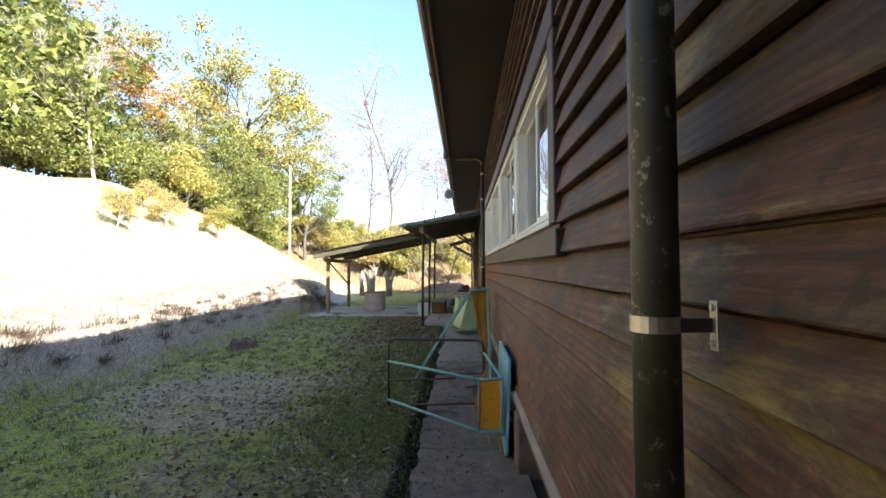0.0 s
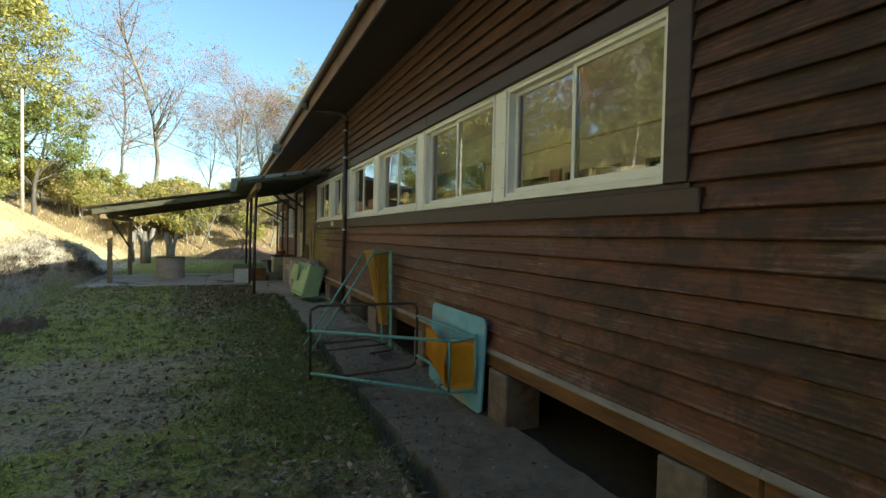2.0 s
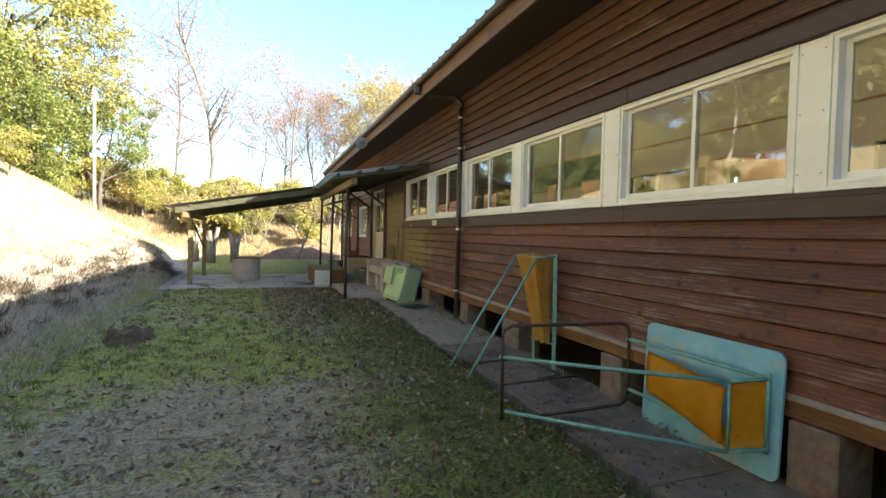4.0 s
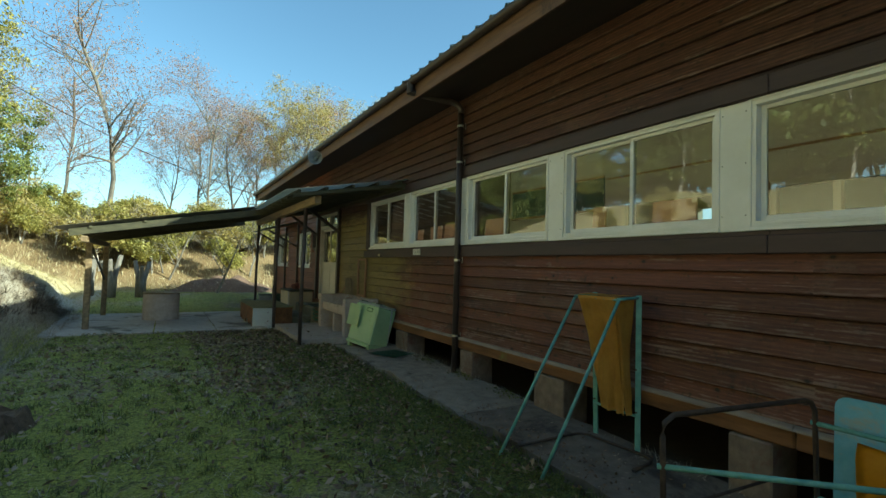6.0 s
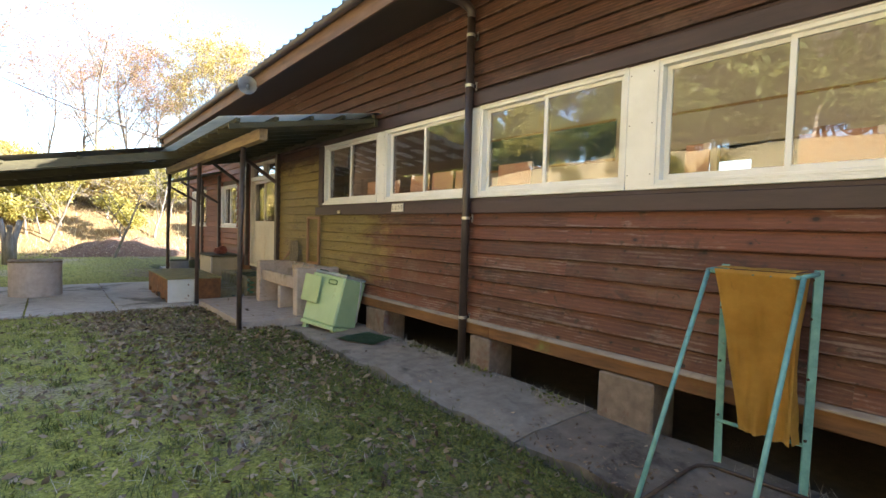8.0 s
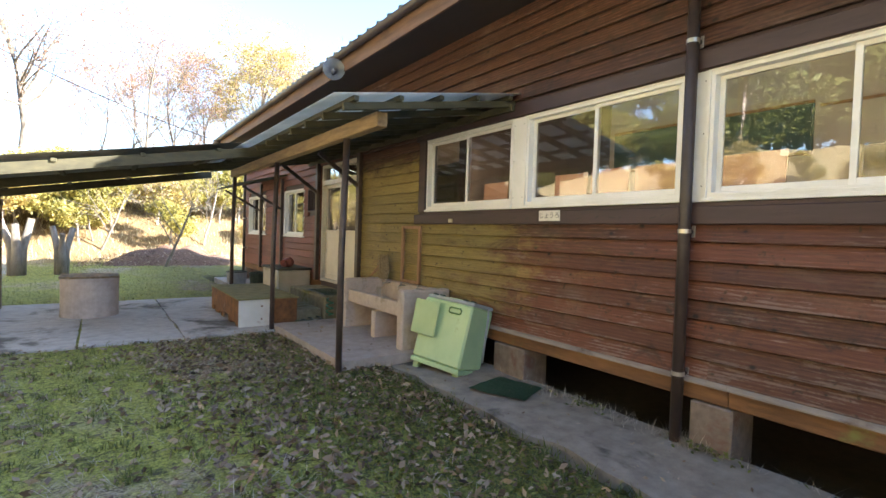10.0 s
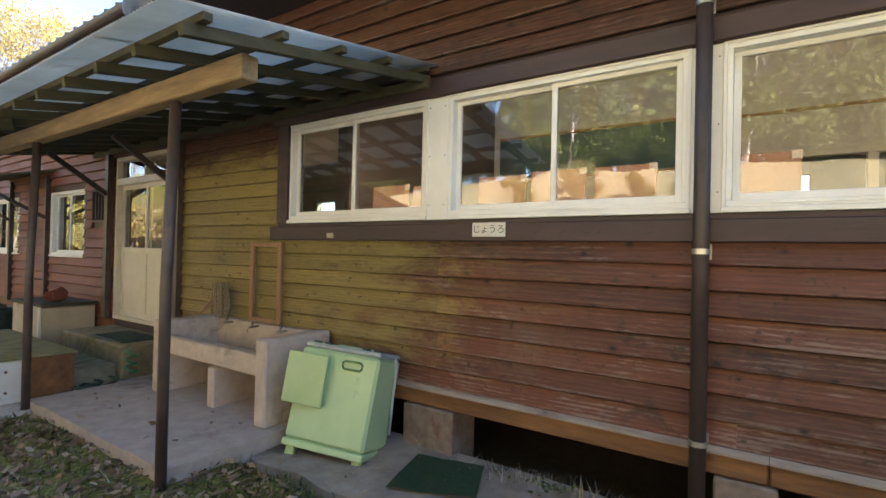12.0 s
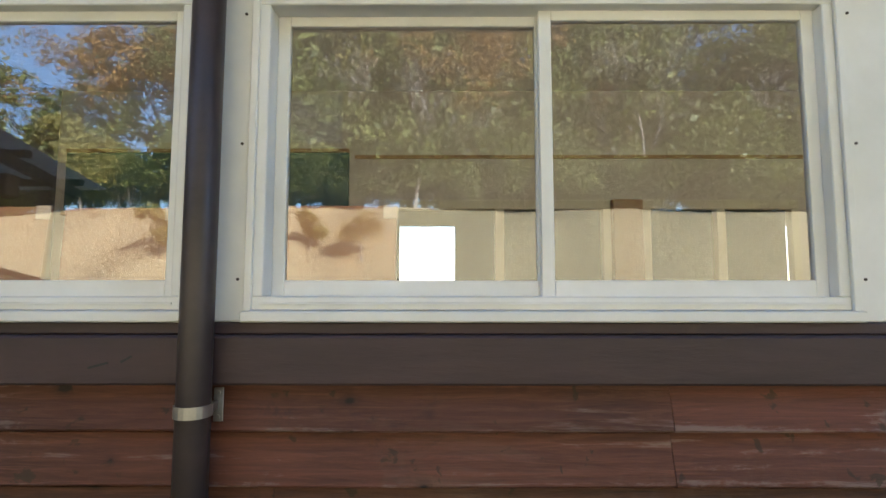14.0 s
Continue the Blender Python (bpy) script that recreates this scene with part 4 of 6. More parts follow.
while z < top:
    zt = z + PITCH
    spans = []
    blocked = []
    if zt > 1.60 and z < 2.68:
        blocked.append((2.21, 12.89))
    if zt > DOOR_SILL and z < DOOR_HEAD - 0.02:
        blocked.append((DOOR0 - 0.05, DOOR1 + 0.06))
    for a, b, s, h in ((16.5, 17.0, 1.78, 2.24), (17.25, 18.5, 1.30, 2.27), (20.0, 21.6, 1.30, 2.27)):
        if zt > s + 0.03 and z < h - 0.03:
            blocked.append((a, b))
    blocked.sort()
    y = Y0
    for a, b in blocked:
        spans.append((y, a))
        y = b
    spans.append((y, Y1))
    course(z, spans)
    z += PITCH

# ---- things along the wall ----
TEAL = surf("chipped_teal_paint", (0.10, 0.26, 0.24), (0.22, 0.44, 0.40), 14, 0.5, stain=(0.13, 0.075, 0.05), stain_scale=9, stain_at=0.60, bumps=0.15)
RUSTBAR = surf("rusty_dark_bar", (0.040, 0.028, 0.022), (0.11, 0.075, 0.055), 18, 0.7, 0.3, stain=(0.15, 0.25, 0.24), stain_scale=5, stain_at=0.64, bumps=0.2)
CLOTH = surf("faded_orange_canvas", (0.50, 0.27, 0.045), (0.70, 0.42, 0.095), 5, 0.8, stain=(0.22, 0.12, 0.03), stain_scale=3, stain_at=0.57, bumps=0.3, fine=120)
ORANGE = surf("orange_vinyl", (0.68, 0.31, 0.012), (0.86, 0.44, 0.030), 4, 0.5, stain=(0.42, 0.20, 0.03), stain_scale=4, stain_at=0.62, bumps=0.15)
BLUEBOARD = surf("faded_blue_paint", (0.13, 0.37, 0.50), (0.28, 0.53, 0.64), 5, 0.6, stain=(0.36, 0.38, 0.34), stain_scale=2.6, stain_at=0.52, bumps=0.15)
GREENENAMEL = surf("pale_green_enamel", (0.36, 0.50, 0.26), (0.47, 0.60, 0.33), 3, 0.38, stain=(0.30, 0.38, 0.17), stain_scale=3.0, stain_at=0.62, bumps=0.04)
LIDGREEN = surf("yellow_green_lid", (0.35, 0.46, 0.22), (0.45, 0.55, 0.28), 3, 0.45, bumps=0.05)
HANDLEGREEN = surf("mid_green_plastic", (0.10, 0.20, 0.07), (0.17, 0.30, 0.11), 6, 0.4)
PANELGREY = surf("grey_control_panel", (0.30, 0.32, 0.31), (0.46, 0.48, 0.46), 6, 0.4)
DARKPLASTIC = surf("dark_green_plastic", (0.02, 0.035, 0.025), (0.05, 0.075, 0.05), 6, 0.4)
MATGREEN = surf("green_turf_mat", (0.040, 0.100, 0.055), (0.100, 0.190, 0.105), 60, 0.95, bumps=0.9, stain=(0.09, 0.08, 0.055), stain_scale=5, stain_at=0.62, distance=0.02)
PINKCONC = surf("pinkish_cast_concrete", (0.40, 0.315, 0.26), (0.56, 0.46, 0.385), 9, 0.85, stain=(0.27, 0.22, 0.15), stain_scale=2.2, stain_at=0.56, bumps=0.3, fine=70)
RUST = surf("rusted_sheet_steel", (0.085, 0.036, 0.017), (0.30, 0.135, 0.050), 8, 0.8, 0.2, stain=(0.46, 0.42, 0.34), stain_scale=1.6, stain_at=0.60, bumps=0.4)
WHITESHEET = surf("white_enamel_rusting", (0.58, 0.55, 0.48), (0.70, 0.68, 0.62), 4, 0.5, stain=(0.33, 0.16, 0.06), stain_scale=2.8, stain_at=0.60, bumps=0.1)
MOSSTOP = surf("mossy_board_top", (0.15, 0.135, 0.055), (0.31, 0.28, 0.13), 7, 0.9, stain=(0.085, 0.075, 0.045), stain_scale=2.4, stain_at=0.58, bumps=0.6)
TANK = surf("beige_plastic_tank", (0.40, 0.33, 0.22), (0.52, 0.44, 0.31), 3, 0.55, stain=(0.22, 0.18, 0.11), stain_scale=2.0, stain_at=0.56)
NEWWOOD = surf("planed_orange_wood", (0.22, 0.115, 0.06), (0.38, 0.22, 0.125), 14, 0.65, stretch=(1, 1, 0.12), bumps=0.25)
PAPER = surf("weathered_white_card", (0.62, 0.58, 0.51), (0.72, 0.69, 0.63), 9, 0.8)
INK = surf("black_ink", (0.02, 0.02, 0.02), (0.04, 0.04, 0.04), 9, 0.7)
TAPE = surf("dull_corner_tape", (0.26, 0.20, 0.14), (0.34, 0.27, 0.19), 9, 0.6)
CARDBOARD = surf("orange_brown_board", (0.13, 0.055, 0.020), (0.18, 0.082, 0.031), 4, 0.7, stain=(0.24, 0.11, 0.038), stain_scale=2, stain_at=0.6, bumps=0.05)
CHALK = surf("green_chalkboard", (0.035, 0.085, 0.075), (0.060, 0.125, 0.110), 3, 0.55)
HORN = surf("grey_horn_metal", (0.30, 0.31, 0.32), (0.46, 0.47, 0.48), 8, 0.45, 0.2, bumps=0.05)
STRAW = surf("broom_straw", (0.15, 0.115, 0.07), (0.38, 0.30, 0.19), 40, 0.9, bumps=0.8)
DARKLEAF = leaf_mat("rotting_leaves", (0.045, 0.026, 0.015), (0.30, 0.19, 0.115), 0.15)
DRYLEAF = leaf_mat("dry_leaves", (0.11, 0.065, 0.035), (0.46, 0.34, 0.23), 0.2)


def rods(parent, items):
    for name, pts, r, mat, label in items:
        part(name, tube(bmesh.new(), pts, r, 10), mat, parent, label, smooth=True)


# stand that lies on its side, with an orange bag at its top end
rack = thing("bag_stand", -0.2, 4.9, -0.06, "overturned teal tube stand with an orange vinyl bag", "stand", group="tube stands by the wall")
o = Vector((-0.2, 4.9, -0.06))


def rel(*p):
    return tuple(Vector(p) - o)


rods(rack, [
    ("base_frame", [rel(-0.84, 5.39, -0.03), rel(-0.845, 5.40, 0.60), rel(-0.835, 5.40, 0.665), rel(-0.77, 5.39, 0.70), rel(0.13, 5.22, 0.715), rel(0.18, 5.21, 0.70), rel(0.20, 5.20, 0.65),
                    rel(0.20, 5.19, 0.15), rel(0.18, 5.19, 0.09), rel(0.12, 5.19, 0.06), rel(-0.70, 5.30, 0.0)], 0.014, RUSTBAR, "rusty bent tube base"),
    ("leg", [rel(-0.86, 5.42, 0.455), rel(0.12, 4.22, 0.53)], 0.014, TEAL, ""),
    ("leg", [rel(-0.84, 5.34, 0.05), rel(0.12, 4.22, 0.09)], 0.014, TEAL, ""),
    ("leg", [rel(0.20, 5.22, 0.585), rel(0.31, 4.10, 0.565)], 0.014, TEAL, ""),
    ("leg", [rel(0.20, 5.20, 0.18), rel(0.31, 4.10, 0.13)], 0.014, TEAL, ""),
    ("top_bar", [rel(0.12, 4.22, 0.53), rel(0.31, 4.11, 0.565)], 0.012, TEAL, ""),
    ("top_bar", [rel(0.12, 4.22, 0.09), rel(0.31, 4.11, 0.13)], 0.012, TEAL, ""),
    ("top_bar", [rel(0.31, 4.11, 0.60), rel(0.31, 4.11, 0.10)], 0.013, TEAL, ""),
    ("top_bar", [rel(0.12, 4.22, 0.54), rel(0.12, 4.22, 0.085)], 0.010, TEAL, ""),
    ("cross_bar", [rel(-0.845, 5.40, 0.24), rel(-0.1, 5.28, 0.30)], 0.009, RUSTBAR, ""),
])


def cloth(corner, nu, nv, sag, seed, thick=0.006):
    """A hanging sheet between four corners (u0v0, u1v0, u0v1, u1v1) with folds."""
    a, b, c, d = (Vector(p) for p in corner)
    n = (b - a).cross(c - a).normalized()
    bm = bmesh.new()
    g = []
    for i in range(nu + 1):
        row = []
        for j in range(nv + 1):
            u, v = i / nu, j / nv
            p = a.lerp(b, u).lerp(c.lerp(d, u), v)
            f = noise.noise(Vector((u * 4.5 + seed, v * 1.2, seed))) + 0.5 * noise.noise(Vector((u * 9 + v * 3, v * 3.5, seed + 4)))
            row.append(bm.verts.new(p + n * (sag * f * (0.15 + v * 0.85) + sag * 0.8 * math.sin(math.pi * v))))
        g.append(row)
    for i in range(nu):
        for j in range(nv):
            bm.faces.new((g[i][j], g[i + 1][j], g[i + 1][j + 1], g[i][j + 1]))
    bmesh.ops.solidify(bm, geom=bm.faces[:], thickness=thick)
    return bm


bag = part("bag", cloth((rel(0.115, 4.225, 0.52), rel(0.305, 4.115, 0.55), rel(0.115, 4.225, 0.11), rel(0.305, 4.115, 0.14)), 8, 8, 0.010, 3), ORANGE, rack, "orange vinyl bag panels", smooth=True)
part("bag_side", cloth((rel(0.115, 4.235, 0.49), rel(0.24, 5.02, 0.53), rel(0.115, 4.235, 0.11), rel(0.24, 5.02, 0.22)), 16, 10, 0.030, 8), ORANGE, rack, smooth=True)
part("bag_bottom", cloth((rel(0.125, 4.235, 0.115), rel(0.25, 5.00, 0.225), rel(0.30, 4.13, 0.14), rel(0.31, 5.0, 0.235)), 12, 6, 0.012, 5), ORANGE, rack, smooth=True)

# stand that is upright, cloth over its top
stand = thing("cloth_stand", -0.1, 6.7, -0.04, "upright teal tube stand with a faded orange cloth", "stand", group="tube stands by the wall")
o = Vector((-0.1, 6.7, -0.04))
rods(stand, [
    ("leg", [rel(-0.70, 6.92, -0.05), rel(0.09, 6.93, 1.18)], 0.013, TEAL, ""),
    ("leg", [rel(-0.70, 6.44, -0.05), rel(0.09, 6.47, 1.18)], 0.013, TEAL, ""),
    ("top_bar", [rel(0.08, 6.93, 1.185), rel(0.30, 6.92, 1.195)], 0.012, TEAL, ""),
    ("top_bar", [rel(0.08, 6.47, 1.185), rel(0.30, 6.46, 1.195)], 0.012, TEAL, ""),
    ("top_bar", [rel(0.09, 6.93, 1.18), rel(0.09, 6.47, 1.18)], 0.011, TEAL, ""),
    ("cross_bar", [rel(0.325, 6.93, 0.25), rel(0.325, 6.48, 0.25)], 0.011, TEAL, ""),
    ("base_frame", [rel(-0.45, 6.99, -0.03), rel(0.10, 6.99, -0.02), rel(0.20, 6.98, -0.02), rel(0.26, 6.92, -0.02), rel(0.30, 6.40, -0.02), rel(0.28, 6.30, -0.02), rel(0.20, 6.26, -0.02), rel(0.0, 6.25, -0.03)],
     0.011, RUSTBAR, "rusty bent tube base"),
])
for y0, y1, x0 in ((6.48, 6.46, 0.34), (6.93, 6.92, 0.36)):
    leg = part("leg", bar(rel(x0, y0, -0.03), rel(0.31, y1, 1.215), 0.042, 0.016), TEAL, stand, "flat teal steel leg with bolts")
    for z in (0.28, 0.62, 0.95, 1.16):
        part("bolt", tube(bmesh.new(), [rel(x0 - (x0 - 0.31) * z / 1.2 - 0.018, y0, z), rel(x0 - (x0 - 0.31) * z / 1.2 - 0.006, y0, z)], 0.008, 8), RUSTBAR, leg)
part("cloth", cloth((rel(0.07, 6.89, 1.20), rel(0.07, 6.50, 1.20), rel(0.25, 6.79, 0.25), rel(0.25, 6.53, 0.25)), 30, 30, 0.048, 1), CLOTH, stand, "faded orange canvas hanging in folds", smooth=True)
part("cloth_fold", cloth((rel(0.075, 6.89, 1.205), rel(0.075, 6.50, 1.205), rel(0.31, 6.88, 1.205), rel(0.31, 6.50, 1.205)), 10, 6, 0.006, 2), CLOTH, stand, smooth=True)

part("cloth_side", cloth((rel(0.08, 6.50, 1.20), rel(0.30, 6.49, 1.20), rel(0.25, 6.52, 0.25), rel(0.30, 6.50, 0.26)), 12, 24, 0.030, 6), CLOTH, stand, smooth=True)

# blue board leaning on the wall
bb = thing("blue_board", 0.36, 4.05, -0.07, "faded blue painted board leaning on the wall", "board")
bm = bmesh.new()
w, h, r = 1.12, 0.80, 0.06
ring = []
for cx, cz, a0 in ((w - r, r, -90), (w - r, h - r, 0), (r, h - r, 90), (r, r, 180)):
    for k in range(5):
        a = radians(a0 + 22.5 * k)
        ring.append((cx + r * math.cos(a), cz + r * math.sin(a)))
f = bm.faces.new([bm.verts.new((0, x, z)) for x, z in ring])
ex = bmesh.ops.extrude_face_region(bm, geom=[f])
bmesh.ops.translate(bm, vec=(0.018, 0, 0), verts=[v for v in ex["geom"] if isinstance(v, bmesh.types.BMVert)])
bmesh.ops.recalc_face_normals(bm, faces=bm.faces[:])
bmesh.ops.transform(bm, matrix=pose(-0.03, 0, 0, 0, 2.4, 0), verts=bm.verts)
part("panel", bm, BLUEBOARD, bb)

# twin-tub washing machine, leaning back
wash = thing("washing_machine", -0.18, 11.58, -0.02, "pale green twin-tub washing machine leaning back on the wall", "washing machine", -74)
lean = pose(0, -0.02, 0.10, 0, 0, 74) @ pose(0, 0, 0, 0, 14.5, 0) @ pose(0, 0, 0, 0, 0, -74)
bm = cube(-0.31, 0.31, 0.0, 0.40, 0.05, 0.68, 0.02, lean)
part("body", bm, GREENENAMEL, wash)
bm = cube(-0.315, 0.315, -0.006, 0.405, 0.0, 0.048, 0.008, lean)
part("plinth", bm, GREENENAMEL, wash)
for x in (-0.26, 0.26):
    for y in (0.06, 0.34):
        part("foot", cube(x - 0.035, x + 0.035, y - 0.03, y + 0.03, -0.09, 0.0, 0.008, lean), LIDGREEN, wash)
bm = cube(-0.305, 0.305, 0.02, 0.40, 0.681, 0.72, 0.015, lean)
panel = part("control_panel", bm, PANELGREY, wash, "grey control panel with dials")
for x in (-0.24, -0.15, 0.16, 0.25):
    bm = tube(bmesh.new(), [(x, 0.08, 0.72), (x, 0.08, 0.735)], 0.030, 16)
    bmesh.ops.transform(bm, matrix=lean, verts=bm.verts)
    part("dial", bm, DARKPLASTIC, panel)
bm = tube(bmesh.new(), [(0.06, -0.012, 0.575), (0.045, -0.012, 0.59), (0.045, -0.012, 0.615), (0.06, -0.012, 0.63), (0.18, -0.012, 0.63), (0.195, -0.012, 0.615), (0.195, -0.012, 0.59), (0.18, -0.012, 0.575), (0.06, -0.012, 0.575)], 0.008, 8)
bmesh.ops.transform(bm, matrix=lean, verts=bm.verts)
part("handle", bm, HANDLEGREEN, wash, "green plastic carrying handle", smooth=True)
bm = cube(-0.36, -0.04, -0.036, -0.022, 0.29, 0.645, 0.006, lean @ pose(0, 0, 0, 4, 0, 0))
part("lid", bm, LIDGREEN, wash, "yellow-green lid hanging open")
bm = cube(-0.10, 0.10, 0.14, 0.38, 0.721, 0.73, 0.003, lean)
part("lid", bm, GREENENAMEL, wash)
bm = tube(bmesh.new(), [(0.30, 0.30, 0.70), (0.325, 0.30, 0.60), (0.32, 0.33, 0.45), (0.33, 0.36, 0.15)], 0.012, 8)
bmesh.ops.transform(bm, matrix=lean, verts=bm.verts)
part("hose", bm, PANELGREY, wash, smooth=True)

# turf mat
bm = bmesh.new()
quad = [Vector((-0.24, 10.96)), Vector((-0.03, 10.45)), Vector((0.37, 10.62)), Vector((0.27, 11.09))]
n = 8
g = [[bm.verts.new((*(quad[0].lerp(quad[1], i / n).lerp(quad[3].lerp(quad[2], i / n), j / n)), 0.045 + 0.012 * noise.noise(Vector((i * 0.5, j * 0.5, 0))))) for j in range(n + 1)] for i in range(n + 1)]
for i in range(n):
    for j in range(n):
        bm.faces.new((g[i][j], g[i + 1][j], g[i + 1][j + 1], g[i][j + 1]))
bmesh.ops.solidify(bm, geom=bm.faces[:], thickness=0.012)
bmesh.ops.recalc_face_normals(bm, faces=bm.faces[:])
tagged(finish("door_mat", bm, MATGREEN), "worn dark green turf mat on the concrete", "mat")

# concrete sink
sink = thing("sink", 0, 12.13, 0.125, "pinkish concrete outdoor sink with two openings below", "sink")
ln = 1.66
part("end_panel", cube(-0.24, 0.40, 0, 0.13, 0, 0.66, 0.015), PINKCONC, sink)
part("end_panel", cube(-0.24, 0.40, ln - 0.15, ln, 0, 0.66, 0.015), PINKCONC, sink)
part("back_panel", cube(0.30, 0.40, 0.13, ln - 0.15, 0, 0.64, 0.012), PINKCONC, sink)
part("basin_front", cube(-0.20, -0.12, 0.13, ln - 0.15, 0.36, 0.52, 0.012), PINKCONC, sink)
part("basin_floor", cube(-0.12, 0.30, 0.13, ln - 0.15, 0.33, 0.385), PINKCONC, sink)
part("pillar", cube(-0.19, 0.30, 0.74, 0.84, 0, 0.33, 0.010), PINKCONC, sink)
for y in (0.45, 0.85, 1.25):
    tap = part("tap", tube(bmesh.new(), [(0.30, y, 0.62), (0.21, y, 0.62), (0.19, y, 0.61), (0.185, y, 0.575)], 0.010, 8), STEEL, sink, "tarnished metal tap", smooth=True)
    part("tap_knob", tube(bmesh.new(), [(0.235, y, 0.63), (0.235, y, 0.665)], [0.008, 0.020], 8), STEEL, tap)
for k, (x, y, rz, l) in enumerate(((0.02, 0.5, 20, 0.34), (0.10, 0.75, -15, 0.26), (-0.02, 0.9, 70, 0.30))):
    st = thing("stick", x, 12.13 + y, 0.525, "dry stick lying in the sink", "stick", rz, group="sticks in the sink")
    part("wood", tube(bmesh.new(), [(0, -l / 2, 0), (0.01, 0, 0.012), (-0.01, l / 2, 0)], 0.011, 6), DARKTIMBER, st)
sponge = thing("scrubbing_brush", 0.0, 13.2, 0.512, "yellowish scrubbing brush in the sink", "brush", 25)
part("body", cube(-0.035, 0.035, -0.07, 0.07, 0, 0.035, 0.012), LIDGREEN, sponge)

# wooden frame, broom, switch, sign
wf = thing("wooden_frame", WALL - 0.06, 12.76, 0.77, "narrow bare wooden frame leaning on the wall", "frame")
for a, b, c, d in ((0, 0.05, 0, 0.75), (0.41, 0.46, 0, 0.75)):
    part("stile", cube(-0.03, 0.0, a, b, c, d, 0.004), NEWWOOD, wf)
for c in (0.0, 0.71):
    part("rail", cube(-0.027, -0.003, 0.05, 0.41, c, c + 0.04, 0.003), NEWWOOD, wf)
br = thing("broom", 0.27, 13.62, 0.77, "worn straw broom heads standing behind the sink", "broom")
bm = bmesh.new()
for k in range(90):
    a, s = random.uniform(0, 6.28), random.uniform(0, 0.11)
    x, y = 0.05 + 0.5 * s * math.cos(a), s * math.sin(a) * 1.3
    tube(bm, [(x * 0.8, y * 0.9, 0.0), (x, y, 0.12), (x * 0.9 + 0.01, y * 0.85 + 0.02, random.uniform(0.26, 0.36))], [0.004, 0.007, 0.004], 4)
part("bristles", bm, STRAW, br)
part("stick", tube(bmesh.new(), [(-0.02, 0.26, 0.02), (0.03, 0.05, 0.22)], 0.011, 8), NEWWOOD, br)
part("stick", tube(bmesh.new(), [(-0.05, 0.22, 0.02), (0.03, 0.03, 0.16)], 0.010, 8), NEWWOOD, br)
sw = thing("wall_switch", WALL - 0.05, 12.15, 1.585, "small beige weathered switch box on the trim", "switch")
part("box", cube(-0.025, -0.006, -0.04, 0.04, -0.022, 0.022, 0.006), TANK, sw)
sign = thing("sign", WALL - 0.058, 10.51, 1.575, "small white card with handwritten hiragana on the trim", "sign")
part("card", cube(-0.004, 0.001, 0, 0.25, 0, 0.095), PAPER, sign)
cu = bpy.data.curves.new("writing", "FONT")
cu.body, cu.size, cu.align_x, cu.align_y = "じょうろ", 0.062, "CENTER", "CENTER"
tx = new("writing_curve", cu)
bpy.context.view_layer.update()
me = bpy.data.meshes.new_from_object(tx.evaluated_get(bpy.context.evaluated_depsgraph_get()))
bpy.data.objects.remove(tx)
me.materials.append(INK)
wr = new("writing", me)
wr.parent = sign
wr.matrix_basis = pose(-0.0055, 0.125, 0.047, 90, 0, -90)

# scratches on the sill trim beside the sign
for k, (y, z, a, l) in enumerate(((10.30, 1.60, 25, 0.05), (10.12, 1.605, 35, 0.035), (9.98, 1.60, -10, 0.06), (9.90, 1.60, 50, 0.03), (9.62, 1.595, 15, 0.05), (10.92, 1.60, 20, 0.04), (11.1, 1.605, 15, 0.05), (9.55, 1.61, 30, 0.03))):
    mk = thing("trim_scratch", WALL - 0.0565, y, z, "dark scratch in the brown trim", "scratch", group="scratches on the trim")
    part("scratch", cube(-0.0008, 0.0008, -l / 2, l / 2, -0.003, 0.003, 0, pose(0, 0, 0, -a, 0, 0)), INK, mk)

# horn loudspeaker under the eave
horn = thing("loudspeaker", -0.36, 13.95, 3.58, "grey horn loudspeaker hung under the eave", "loudspeaker", -20)
bm = tube(bmesh.new(), [(0, -0.17, 0), (0, -0.165, 0), (0, -0.10, 0), (0, -0.03, 0), (0, 0.06, 0)], [0.145, 0.138, 0.075, 0.04, 0.032], 24, caps=False)
bmesh.ops.solidify(bm, geom=bm.faces[:], thickness=0.004)
part("bell", bm, HORN, horn, smooth=True)
part("core", tube(bmesh.new(), [(0, -0.15, 0), (0, -0.10, 0), (0, 0.02, 0)], [0.012, 0.03, 0.02], 14), HORN, horn, smooth=True)
part("driver", tube(bmesh.new(), [(0, 0.05, 0), (0, 0.14, 0)], 0.055, 18), HORN, horn)
part("bracket", tube(bmesh.new(), [(0, 0.02, 0.03), (0.03, 0.02, 0.09), (0.10, 0.02, 0.12)], 0.012, 8), STEEL, horn)

# drain pipe stub, steps, mat on the step
stub = thing("drain_pipe_stub", -0.40, 9.22, -0.055, "grey plastic drain pipe end in the apron edge", "pipe", 15)
bm = tube(bmesh.new(), [(-0.10, 0, 0), (0.25, 0, 0.01)], 0.045, 18, caps=False)
bmesh.ops.solidify(bm, geom=bm.faces[:], thickness=0.004)
part("pipe", bm, HORN, stub, smooth=True)
steps = thing("door_steps", 0, 14.6, 0.06, "two mossy concrete steps before the door", "steps")
STEPC = surf("mossy_step_concrete", (0.16, 0.135, 0.085), (0.30, 0.26, 0.165), 8, 0.9, stain=(0.14, 0.13, 0.035), stain_scale=2.5, stain_at=0.5, bumps=0.5, fine=50)
part("step", cube(-0.15, 0.44, 0.02, 1.62, -0.05, 0.36, 0.02), STEPC, steps)
